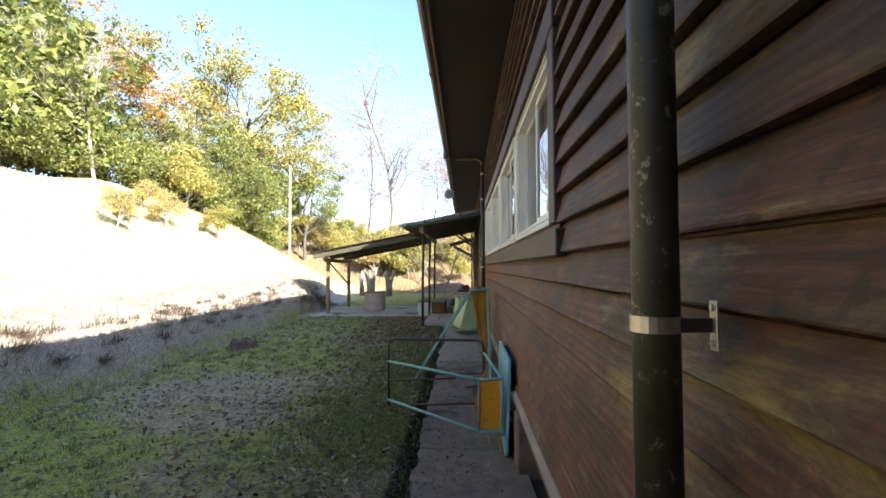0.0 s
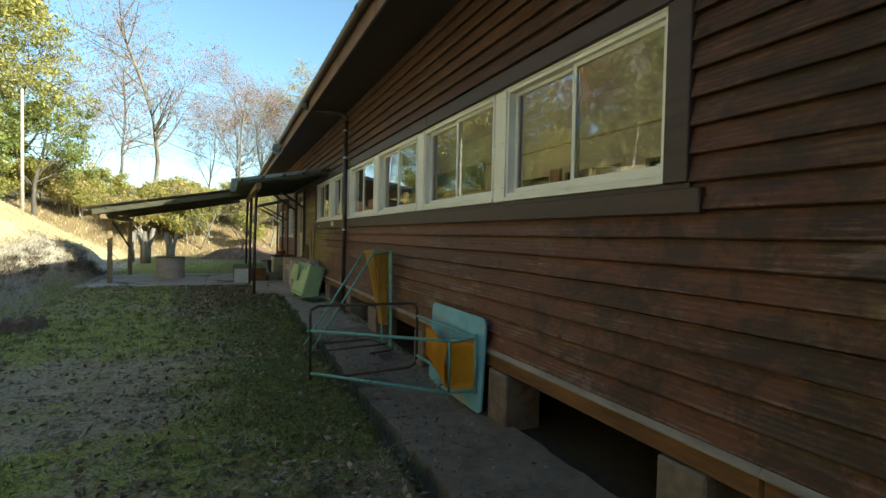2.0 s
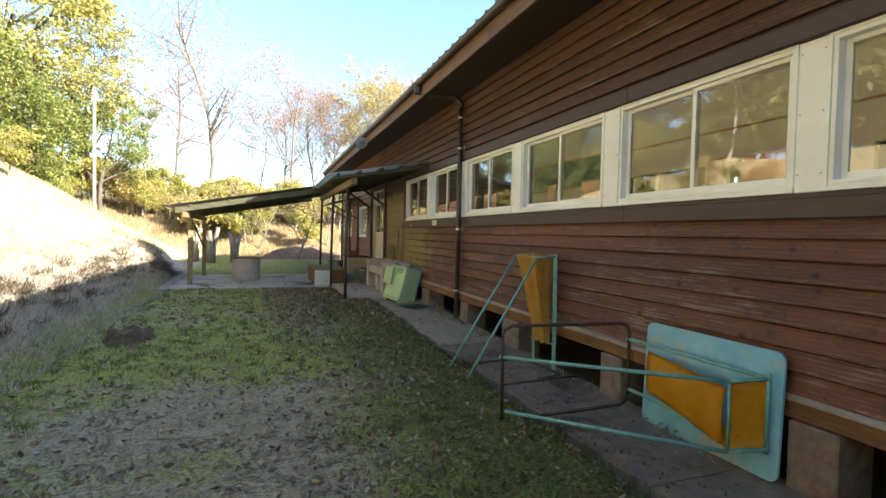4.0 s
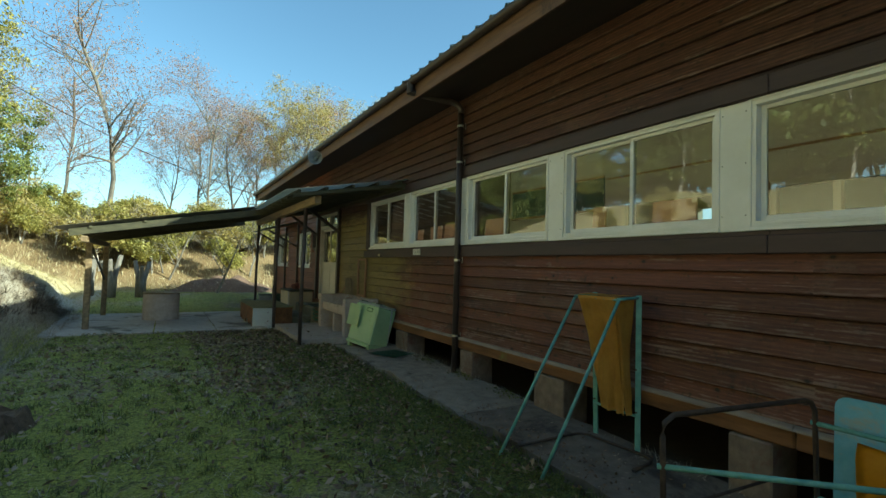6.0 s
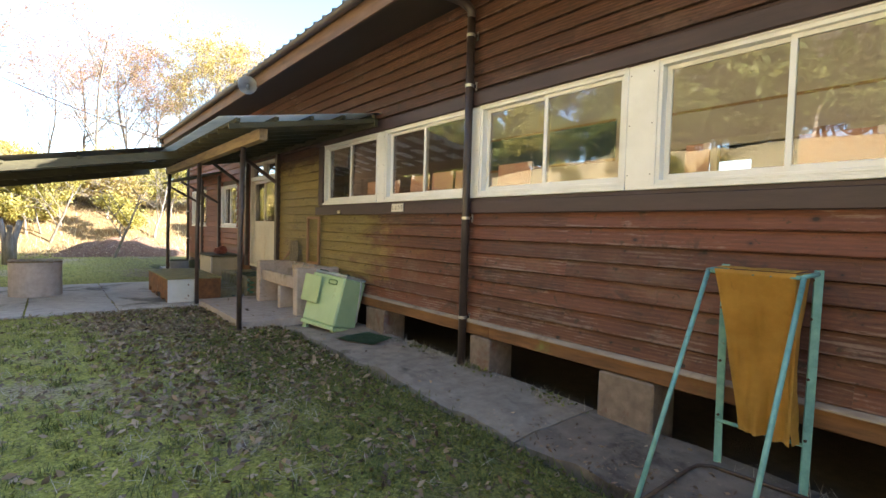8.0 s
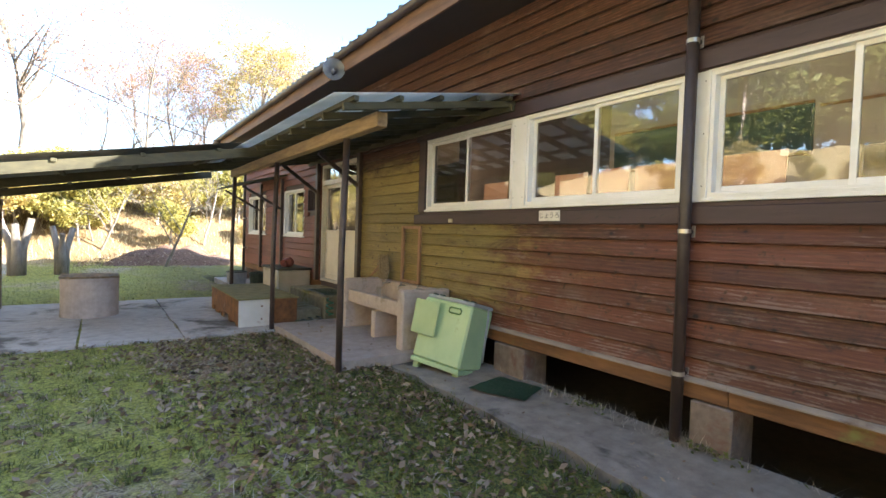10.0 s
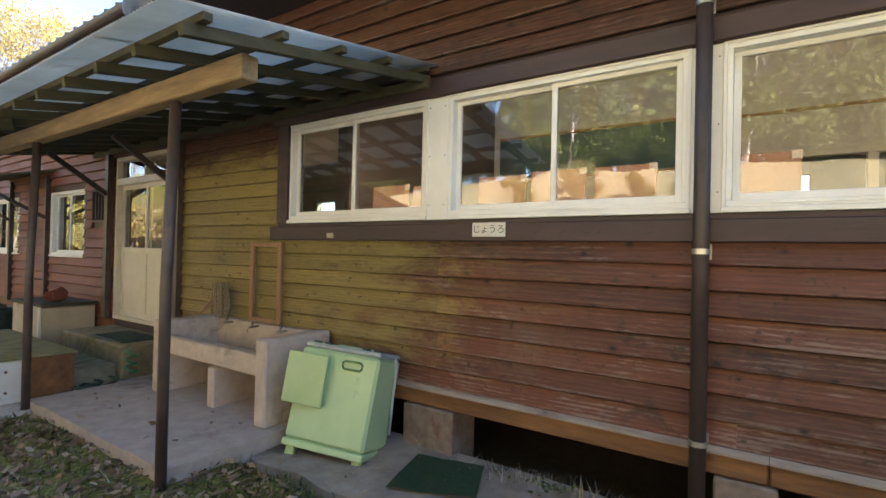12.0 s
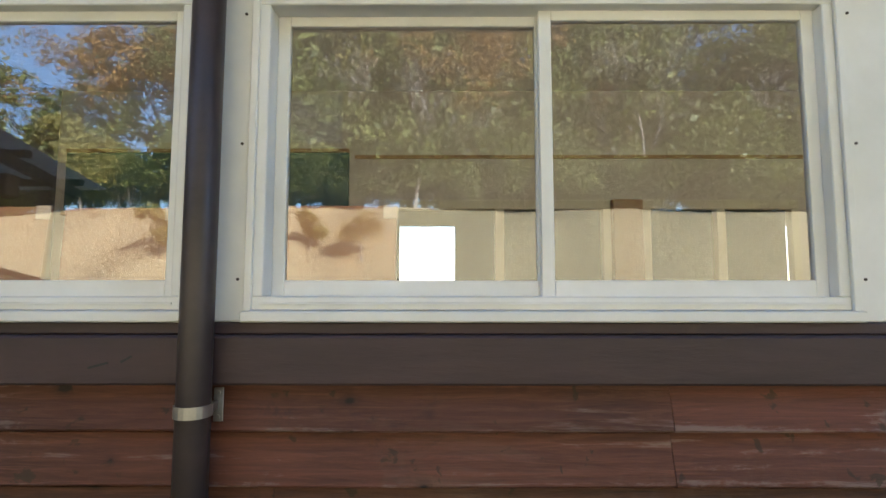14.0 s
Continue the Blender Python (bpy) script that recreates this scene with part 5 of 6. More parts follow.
part("step", cube(-0.55, -0.152, 0.10, 1.50, -0.05, 0.17, 0.02), STEPC, steps)
gm = thing("step_grating", 0.10, 14.75, 0.424, "dark rubber scraper mat on the step", "mat")
part("mat", cube(-0.2, 0.2, 0, 0.75, 0, 0.012, 0.003), DARKPLASTIC, gm)
for k in range(9):
    part("rib", cube(-0.19, 0.19, 0.04 + 0.08 * k, 0.06 + 0.08 * k, 0.012, 0.02), DARKPLASTIC, gm)

# rusty box with mossy top, tank, tubs
rb = thing("rusty_box", -1.0, 15.45, 0.068, "long rusty steel box with a mossy board top", "box")
part("front_panel", cube(-0.40, 0.02, -0.95, -0.93, 0, 0.37, 0.004), WHITESHEET, rb, "white enamel panel with rust")
part("front_panel", cube(0.022, 0.40, -0.95, -0.93, 0, 0.37, 0.004), RUST, rb)
part("side_panel", cube(0.38, 0.40, -0.928, 0.95, 0, 0.37), RUST, rb)
part("back_panel", cube(-0.38, 0.38, 0.93, 0.95, 0, 0.37), RUST, rb)
for k in range(12):
    y0 = -0.928 + k * 0.156
    part("side_sheet", cube(-0.40, -0.385 + 0.012 * (k % 2), y0, y0 + 0.155, random.uniform(0.0, 0.09) if k % 3 else 0.0, 0.37), RUST, rb)
part("top", cube(-0.42, 0.42, -0.97, 0.97, 0.372, 0.392, 0.006), MOSSTOP, rb, "mossy weathered board top")
for z in (0.10, 0.28):
    part("knob", tube(bmesh.new(), [(-0.1, -0.965, z), (-0.1, -0.95, z)], 0.012, 8), RUST, rb)
tk = thing("tank", 0.10, 17.2, 0.03, "beige box tank beside the door", "tank")
part("body", cube(-0.30, 0.30, -0.5, 0.6, 0, 0.62, 0.02), TANK, tk)
part("rim", cube(-0.32, 0.32, -0.52, 0.62, 0.622, 0.665, 0.012), DARKTIMBER, tk)
part("strap", cube(-0.33, -0.302, -0.5, -0.45, 0, 0.62, 0.004), PAPER, tk)
bk = thing("bucket", 0.02, 17.0, 0.70, "pink plastic bucket lying on the tank", "bucket", 40)
bm = tube(bmesh.new(), [(-0.10, 0, 0.075), (0.0, 0, 0.08), (0.12, 0, 0.09)], [0.07, 0.08, 0.095], 18, caps=False)
bmesh.ops.solidify(bm, geom=bm.faces[:], thickness=0.004)
part("body", bm, surf("pink_plastic", (0.50, 0.22, 0.17), (0.60, 0.30, 0.24), 4, 0.5), bk, smooth=True)
for x, y, r, h, lab in ((-0.05, 18.6, 0.22, 0.42, "dark plastic tub by the wall"), (0.15, 19.4, 0.20, 0.36, "grey tub by the wall"), (-0.15, 20.3, 0.24, 0.32, "weathered basin by the wall")):
    tb = thing("tub", x, y, 0.03, lab, "tub", group="tubs along the far wall")
    bm = tube(bmesh.new(), [(0, 0, 0), (0, 0, h)], [r * 0.85, r], 20, caps=False)
    bm.faces.new([v for v in bm.verts if v.co.z < 0.001])
    bmesh.ops.solidify(bm, geom=bm.faces[:], thickness=0.006)
    part("body", bm, DARKPLASTIC if "dark" in lab else HORN, tb, smooth=False)
    part("rim", tube(bmesh.new(), [(r * math.cos(a * math.pi / 10), r * math.sin(a * math.pi / 10), h) for a in range(21)], 0.012, 6, caps=False), DARKPLASTIC, tb)
hose = thing("hose", -0.45, 14.6, 0.075, "coiled dark hose on the paving", "hose")
pts = [(0.02 * k * 0.2 * math.cos(k * 0.6) * 3, 0.012 * k * math.sin(k * 0.6), 0.012 + 0.001 * k) for k in range(26)]
part("tube", tube(bmesh.new(), pts, 0.012, 6), DARKPLASTIC, hose, smooth=True)
gh = thing("hose", 0.0, 14.45, 0.13, "green garden hose hung beside the steps", "hose")
part("tube", tube(bmesh.new(), [(-0.12 + 0.05 * math.sin(k * 0.9), 0.06 * math.cos(k * 0.9), 0.02 + 0.012 * k) for k in range(22)], 0.011, 6), surf("green_hose", (0.02, 0.12, 0.06), (0.05, 0.22, 0.12), 6, 0.4), gh, smooth=True)

# well ring with its lid
well = thing("well", -3.05, 16.45, 0.065, "round concrete well ring with a flat wooden lid", "well")
bm = tube(bmesh.new(), [(0, 0, 0), (0, 0, 0.30), (0, 0, 0.57)], [0.36, 0.355, 0.36], 40)
part("ring", bm, PINKCONC, well, smooth=False)
for k in range(6):
    x0 = -0.36 + 0.12 * k
    hl = math.sqrt(max(0.02, 0.375 ** 2 - min(abs(x0), abs(x0 + 0.116)) ** 2))
    part("lid_board", cube(x0, x0 + 0.116, -hl, hl, 0.571, 0.596, 0.004), TIMBER, well)

# things inside the windows
for k, (a, b, z1, tilt) in enumerate(((8.92, 9.37, 2.07, 4), (9.66, 10.05, 2.06, 3), (10.12, 10.52, 2.07, 5), (10.55, 10.95, 2.05, 3), (11.25, 11.62, 2.03, 6), (11.64, 12.05, 2.04, 3),
                                       (7.25, 7.42, 2.05, 3), (6.3, 6.72, 2.04, 4), (4.3, 4.75, 2.05, 4))):
    pb = thing("display_board", 0.78, a, 1.42, "orange-brown board standing inside the window", "board", group="boards inside the windows")
    part("panel", cube(-0.008, 0.008, 0, b - a, 0, z1 - 1.42, 0.002, pose(0, 0, 0, 0, tilt, 0)), CARDBOARD, pb)
    part("corner_tape", cube(-0.0115, -0.0085, -0.005, 0.045, z1 - 1.42 - 0.045, z1 - 1.42 + 0.003, 0, pose(0, 0, 0, 0, tilt, 0)), TAPE, pb)
shelf = thing("window_shelf", 0.80, 4.0, 0.48, "low wooden shelf under the classroom windows", "shelf")
part("top", cube(-0.19, 0.20, 0, 8.1, 0.90, 0.94), INNER_WOOD, shelf)
part("front", cube(0.16, 0.20, 0, 8.1, 0.0, 0.90), INNER_WOOD, shelf)
cb = thing("chalkboard", PART - 0.03, 9.60, 2.46, "green classroom chalkboard on the partition", "chalkboard")
part("panel", cube(0, 0.028, 0, 2.5, 0, 0.52, 0.003), CHALK, cb)
part("rail", cube(-0.03, 0.028, 0, 2.5, -0.04, -0.002, 0.003), INNER_WOOD, cb)
part("rail", cube(-0.01, 0.028, 0, 2.5, 0.522, 0.555, 0.003), INNER_WOOD, cb)
for a, b in ((9.67, 10.29), (10.40, 10.82), (11.03, 11.34), (11.36, 11.67), (11.78, 12.18)):
    pp = thing("poster", PART - 0.006, a, 3.08, "faded cream sheet pinned to the partition", "poster", group="sheets above the chalkboard")
    part("sheet", cube(0, 0.003, 0, b - a, 0, 0.44), PAPER, pp)
structure("picture_rail", cube(PART - 0.02, PART, -5.8, 9.55, 2.93, 2.96), INNER_WOOD, "thin dark picture rail on the plaster", "trim")

# ---- plants ----
def leaf_object(name, pts, sizes, mat, parent, seed, flat=0.0, smooth=False):
    """Many small folded leaves at pts in one mesh."""
    rng = np.random.default_rng(seed)
    n = len(pts)
    pts = np.asarray(pts, float)
    d = rng.normal(size=(n, 3))
    d[:, 2] *= 1 - flat
    d /= np.linalg.norm(d, axis=1)[:, None]
    e = rng.normal(size=(n, 3))
    e[:, 2] *= 1 - flat
    e -= d * (e * d).sum(1)[:, None]
    e /= np.linalg.norm(e, axis=1)[:, None] + 1e-9
    s = np.asarray(sizes, float).reshape(-1, 1) * np.ones((n, 1))
    nrm = np.cross(d, e)
    v = np.empty((n, 4, 3))
    v[:, 0] = pts - d * s
    v[:, 1] = pts + e * s * 0.45 + nrm * s * 0.12
    v[:, 2] = pts + d * s
    v[:, 3] = pts - e * s * 0.45 + nrm * s * 0.12
    me = bpy.data.meshes.new(name)
    me.vertices.add(n * 4)
    me.vertices.foreach_set("co", v.ravel())
    me.loops.add(n * 4)
    me.loops.foreach_set("vertex_index", np.arange(n * 4, dtype=np.int32))
    me.polygons.add(n)
    me.polygons.foreach_set("loop_start", np.arange(0, n * 4, 4, dtype=np.int32))
    me.update(calc_edges=True)
    me.materials.append(mat)
    ob = new(name, me)
    ob.parent = parent
    return ob


def blade_object(name, roots, dirs, width, mat):
    """Grass blades: a bent strip from each root."""
    n = len(roots)
    roots, dirs = np.asarray(roots, float), np.asarray(dirs, float)
    side = np.cross(dirs, np.array([0, 0, 1.0]))
    side /= np.linalg.norm(side, axis=1)[:, None] + 1e-6
    v = np.empty((n, 5, 3))
    v[:, 0] = roots - side * width
    v[:, 1] = roots + side * width
    bend = dirs.copy()
    bend[:, 2] *= 0.7
    v[:, 2] = roots + dirs * 0.55 + side * width * 0.7
    v[:, 3] = roots + dirs * 0.55 - side * width * 0.7
    v[:, 4] = roots + dirs * 0.55 + bend * 0.45
    me = bpy.data.meshes.new(name)
    me.vertices.add(n * 5)
    me.vertices.foreach_set("co", v.ravel())
    idx = (np.arange(n)[:, None] * 5 + np.array([0, 1, 2, 3, 3, 2, 4])).astype(np.int32)
    me.loops.add(n * 7)
    me.loops.foreach_set("vertex_index", idx.ravel())
    me.polygons.add(n * 2)
    starts = (np.arange(n)[:, None] * 7 + np.array([0, 4])).astype(np.int32)
    me.polygons.foreach_set("loop_start", starts.ravel())
    me.update(calc_edges=True)
    me.materials.append(mat)
    return new(name, me)


def limb(bm, rng, p, d, length, r, level, tips, spread, lift, kids, segs=4, side=1.0):
    """Grow one limb and its children; ends go into tips."""
    pts, rad = [p], [r]
    for k in range(segs):
        d = (d + Vector((rng.uniform(-1, 1), rng.uniform(-1, 1), rng.uniform(-1, 1))) * 0.16 + Vector((0, 0, lift))).normalized()
        p = p + d * (length / segs)
        pts.append(p)
        rad.append(max(0.004, r * (1 - 0.55 * (k + 1) / segs)))
    tube(bm, pts, rad, 8 if level == 0 else (5 if level == 1 else 3), caps=False)
    if level >= len(kids):
        tips.append((pts[-1], d))
        tips.append((pts[-2], d))
        return
    for k in range(kids[level]):
        t = rng.uniform(0.35, 1.0) if level else rng.uniform(0.32, 1.0)
        i = min(segs - 1, int(t * segs))
        q = pts[i].lerp(pts[i + 1], t * segs - i)
        a = rng.uniform(0, 6.283)
        axis = d.orthogonal().normalized()
        axis.rotate(Matrix.Rotation(a, 3, d))
        nd = (d * math.cos(spread) + axis * math.sin(spread)).normalized()
        limb(bm, rng, q, nd, length * rng.uniform(0.45, 0.70) * ((1.1 - 0.4 * t) * side if level == 0 else 1), max(0.005, rad[i] * 0.5), level + 1, tips, spread, lift, kids, 3, side)


def tree(name, seed, height, r, kids, spread, lift, bark, leaf=None, per=0, blob=0.5, size=0.07, label="", category="tree", lean=0.05, side=1.0):
    rng = random.Random(seed)
    t = thing(name, 0, 0, -60, label, category)
    bm, tips = bmesh.new(), []
    limb(bm, rng, Vector((0, 0, -0.15)), Vector((rng.uniform(-lean, lean), rng.uniform(-lean, lean), 1)).normalized(), height * 0.78, r, 0, tips, spread, lift, kids, 7, side)
    part("trunk", bm, bark, t, smooth=True)
    if leaf:
        nr = np.random.default_rng(seed)
        pts = np.array([p for p, d in tips])
        c = np.repeat(pts, per, axis=0)
        rad = np.repeat(nr.uniform(0.35, 1.0, len(pts)) * blob, per)
        off = nr.normal(size=c.shape) * rad[:, None] * np.array([0.55, 0.55, 0.38])
        leaf_object("crown", c + off, nr.uniform(0.6, 1.3, len(c)) * size, leaf, t, seed)
    return t


def plant(proto, places, seed, group="", sink=0.05):
    """Copies of a prototype at places (x, y, scale); the prototype takes the first place."""
    rng = random.Random(seed)
    for k, (x, y, s) in enumerate(places):
        m = pose(x, y, ground_z(x, y) - sink * s, 0, 0, rng.uniform(0, 360))
        ob = proto if k == 0 else copy_thing(proto, m)
        ob.matrix_basis = m @ Matrix.Diagonal((s, s, s * rng.uniform(0.92, 1.1), 1))
        if group:
            tagged(ob, group=group)


EVERGREEN = leaf_mat("evergreen_leaves", (0.055, 0.085, 0.018), (0.30, 0.31, 0.08), 0.4)
OLIVE = leaf_mat("olive_leaves", (0.13, 0.13, 0.025), (0.52, 0.45, 0.13), 0.45)
AUTUMN = leaf_mat("autumn_leaves", (0.24, 0.12, 0.028), (0.56, 0.33, 0.09), 0.45)
PINKISH = leaf_mat("russet_leaves", (0.26, 0.13, 0.08), (0.44, 0.27, 0.18), 0.4)
YELLOWISH = leaf_mat("yellowing_leaves", (0.25, 0.19, 0.05), (0.52, 0.42, 0.15), 0.4)
STRAWBLADE = leaf_mat("dry_grass_blades", (0.30, 0.23, 0.12), (0.66, 0.56, 0.34), 0.25)
GREENBLADE = leaf_mat("green_grass_blades", (0.13, 0.135, 0.025), (0.46, 0.42, 0.145), 0.3)
GREYBLADE = leaf_mat("withered_bank_grass", (0.22, 0.175, 0.12), (0.62, 0.53, 0.42), 0.2)
BROWNBLADE = leaf_mat("brown_tussock_blades", (0.055, 0.038, 0.024), (0.26, 0.19, 0.12), 0.2)
RANKBLADE = leaf_mat("dark_green_blades", (0.050, 0.065, 0.010), (0.23, 0.24, 0.055), 0.3)

big = tree("broadleaf_tree", 11, 12.5, 0.26, (11, 5, 4), 0.85, 0.05, DARKBARK, OLIVE, 34, 0.75, 0.115, "tall olive-green broadleaf tree with an uneven crown")
plant(big, [(-14.5, 28, 0.86), (-23, 19, 0.95), (-18, 34, 0.8), (-12, 36, 0.7), (-24, 15, 1.0), (-17.5, 6.5, 0.95), (-16, -3, 1.0), (-23, 2, 1.15), (-19, 12.5, 0.95)], 1, "tall trees behind the slope")
ever = tree("evergreen_tree", 23, 7.5, 0.17, (10, 5, 3), 0.8, 0.03, DARKBARK, EVERGREEN, 40, 0.6, 0.10, "dense dark evergreen tree on the hill")
plant(ever, [(-13.5, 21, 0.5), (-12.6, 24.5, 0.7), (-14.5, 17.5, 0.85), (-16.5, 20, 1.0), (-12.5, 29, 0.8), (-15.5, 9.5, 0.85), (-14.6, 13.5, 0.7), (-15, 3.5, 0.9), (-14.5, -2.5, 0.95),
             (-20, 8, 1.2), (-21, -6, 1.2), (-14, 32, 0.9), (-10.5, 31.5, 0.7), (-18, 0.5, 1.1)], 2, "evergreen trees on the hill")
fall = tree("autumn_tree", 31, 8.0, 0.15, (9, 5, 4), 0.75, 0.05, BARK, AUTUMN, 26, 0.6, 0.085, "autumn tree with orange-brown leaves on the hill")
plant(fall, [(-17, 15.5, 1.1), (-14.8, 11, 0.9), (-17.5, 18, 1.0), (-20, 17, 1.2), (-15.5, 6.5, 0.8), (-17, -6, 1.0)], 3, "autumn trees on the hill")
pale = tree("bare_tree", 41, 6.4, 0.085, (9, 6, 5, 3), 0.62, 0.04, PALEBARK, label="pale leafless tree with fine twigs on the slope", lean=0.12)
plant(pale, [(-11.3, 14.3, 0.66), (-11.6, 9.6, 0.62), (-13.4, 6.2, 0.7), (-13.8, 11.5, 0.7), (-13.2, 2.5, 0.8), (-13.5, -1.5, 0.8), (-13.5, 16.5, 0.7)], 4, "pale bare trees on the slope")
tall = tree("tall_bare_tree", 53, 16.5, 0.17, (22, 6, 4), 1.0, 0.03, BARK, PINKISH, 7, 0.7, 0.06, "tall slender tree almost bare of leaves", side=0.50)
plant(tall, [(-6.5, 42, 1.0), (-10.5, 52, 0.85), (-1.0, 54, 0.7), (-15.5, 46, 0.8), (4, 58, 0.75)], 5, "tall bare trees beyond the yard")
russet = tree("russet_tree", 61, 10.5, 0.11, (14, 6, 5), 0.7, 0.05, BARK, PINKISH, 12, 0.7, 0.055, "thin russet-leaved tree beyond the yard")
plant(russet, [(-0.6, 41, 0.9), (1.6, 44, 0.95), (-3.2, 46, 0.7), (7.5, 43, 1.0), (-10, 40, 0.6)], 6, "russet trees beyond the yard")
yel = tree("yellowing_tree", 71, 10.5, 0.11, (13, 6, 4), 0.7, 0.05, BARK, YELLOWISH, 24, 0.6, 0.065, "yellowing tree beyond the roof")
plant(yel, [(5.2, 41, 1.05), (9.5, 46, 1.1), (3.0, 47, 0.9), (12.5, 40, 1.0)], 7, "yellowing trees beyond the roof")
shrub = tree("shrub", 83, 2.0, 0.05, (8, 5, 3), 0.9, 0.02, BARK, OLIVE, 22, 0.35, 0.06, "rounded olive shrub on the slope", "shrub")
rs = random.Random(8)
plant(shrub, [(-7.4, 14.2, 0.42), (-8.2, 11.6, 0.36)] + [(rs.uniform(-14.5, -10.8), y, rs.uniform(0.8, 1.5)) for y in np.arange(15, 34, 1.1)]
      + [(rs.uniform(-16, 9), rs.uniform(33.5, 41), rs.uniform(0.5, 1.0)) for _ in range(22)] + [(rs.uniform(-16, -14), y, rs.uniform(1.0, 1.6)) for y in np.arange(-6, 15, 1.8)]
      + [(rs.uniform(-9, 4), rs.uniform(30.5, 35), rs.uniform(0.6, 1.25)) for _ in range(26)], 8, "shrubs on the slopes")
tan = tree("dry_shrub", 91, 1.7, 0.04, (9, 6, 4), 0.8, 0.03, PALEBARK, YELLOWISH, 7, 0.3, 0.05, "tan half-bare shrub on the slope", "shrub")
plant(tan, [(-8.0, 12.7, 0.55), (-7.7, 10.4, 0.5), (-8.8, 13.2, 0.5)] + [(rs.uniform(-12, 8), rs.uniform(30.5, 38), rs.uniform(0.7, 1.5)) for _ in range(34)], 9, "dry shrubs on the slopes")
small = tree("small_bare_tree", 97, 3.3, 0.055, (6, 5, 4), 0.9, 0.02, BARK, label="small leaning bare tree behind the yard", lean=0.35)
plant(small, [(-1.15, 26.3, 1.0), (-2.9, 30.5, 1.0), (0.8, 31, 1.1), (-6.2, 31.0, 1.2)], 10, "small bare trees behind the yard")


copse = tree("evergreen_shrub", 101, 3.6, 0.06, (10, 5, 3), 0.95, 0.02, DARKBARK, EVERGREEN, 16, 0.5, 0.10, "dense dark evergreen shrub at the edge of the wood", "shrub", side=1.25)
rs = random.Random(14)
plant(copse, [(rs.uniform(-13.2, -12.0), y + rs.uniform(-0.4, 0.4), rs.uniform(0.5, 0.95)) for y in np.arange(-7, 14, 0.85)]
      + [(rs.uniform(-16.5, -14.5), y + rs.uniform(-0.5, 0.5), rs.uniform(1.1, 1.7)) for y in np.arange(-8, 14, 1.5)]
      + [(rs.uniform(-21, -18.5), y + rs.uniform(-0.5, 0.5), rs.uniform(1.7, 2.4)) for y in np.arange(-12, 14, 2.3)]
      + [(rs.uniform(-13.0, -11.8), y + rs.uniform(-0.4, 0.4), rs.uniform(0.45, 0.8)) for y in np.arange(14.5, 28, 0.95)], 15, "evergreen shrubs at the edge of the wood", 0.75)


def stump(x, y, h, r, seed, label):
    rng = random.Random(seed)
    t = thing("pollard_stump", x, y, ground_z(x, y) - 0.05, label, "stump", group="cut trunks behind the yard")
    for k in range(3):
        a = k * 2.1 + rng.uniform(0, 1)
        q = Vector((math.cos(a), math.sin(a), 0)) * r
        part("trunk", tube(bmesh.new(), [q * 0.3, q * 0.7 + Vector((0, 0, h * 0.5)), q * 1.7 + Vector((0, 0, h * rng.uniform(0.8, 1.05)))], [r * 0.85, r * 0.55, r * 0.45], 11), BARK, t, smooth=True)


stump(-4.65, 24.0, 1.50, 0.17, 1, "cut grey trunk with blunt limbs")
stump(-5.3, 24.9, 1.35, 0.13, 2, "cut grey trunk with blunt limbs")
stump(-3.75, 24.0, 1.40, 0.15, 3, "cut forked grey trunk")
old = thing("tree_stump", -4.15, 8.95, ground_z(-4.15, 8.95) - 0.03, "low rotten tree stump in the lawn", "stump")
bm = bmesh.new()
rings = []
for k, (z, s) in enumerate(((0, 1.3), (0.05, 1.08), (0.13, 0.95), (0.17, 0.85))):
    rings.append([bm.verts.new((0.24 * s * math.cos(a) * (1 + 0.12 * math.sin(3 * a)), 0.24 * s * math.sin(a), z + (0.03 * math.sin(5 * a) if k > 1 else 0))) for a in [i * math.pi / 10 for i in range(20)]])
for r0, r1 in zip(rings, rings[1:]):
    for k in range(20):
        bm.faces.new((r0[k], r0[(k + 1) % 20], r1[(k + 1) % 20], r1[k]))
bm.faces.new(rings[-1])
part("wood", bm, surf("rotten_wood", (0.07, 0.045, 0.028), (0.20, 0.13, 0.08), 14, 0.9, bumps=0.9, distance=0.03), old)

# leaf mound behind the yard
bm = bmesh.new()
g = [[bm.verts.new((-0.6 + 4.6 * (i / 30 - 0.5), 28.0 + 2.4 * (j / 16 - 0.5),
                    0.0 + 0.62 * max(0, 1 - (2 * i / 30 - 1) ** 2) * max(0, 1 - (2 * j / 16 - 1) ** 2) * (1 + 0.5 * noise.noise(Vector((i * 0.25, j * 0.3, 0)))))) for j in range(17)] for i in range(31)]
for i in range(30):
    for j in range(16):
        bm.faces.new((g[i][j], g[i + 1][j], g[i + 1][j + 1], g[i][j + 1]))
tagged(finish("leaf_mound", bm, surf("brown_leaf_heap", (0.075, 0.042, 0.028), (0.27, 0.165, 0.115), 26, 0.95, bumps=1.0, distance=0.04), smooth=True), "long heap of brown fallen leaves behind the lawn", "leaf heap")

# utility pole and cable
up = thing("utility_pole", -8.4, 23.0, ground_z(-8.4, 23.0) - 0.2, "slim pale concrete utility pole on the slope", "utility pole")
part("pole", tube(bmesh.new(), [(0, 0, 0), (0, 0, 4.8)], [0.065, 0.045], 14), CONCRETE, up, smooth=True)
a, b = Vector((-8.4, 23.0, 7.2)), Vector((-0.32, 21.9, 3.74))
tagged(finish("overhead_cable", tube(bmesh.new(), [a.lerp(b, k / 16) - Vector((0, 0, 0.35 * 4 * (k / 16) * (1 - k / 16))) for k in range(17)], 0.012, 5), PIPE), "thin sagging overhead cable to the eave", "cable")

# ---- grass, litter ----
rng = np.random.default_rng(5)


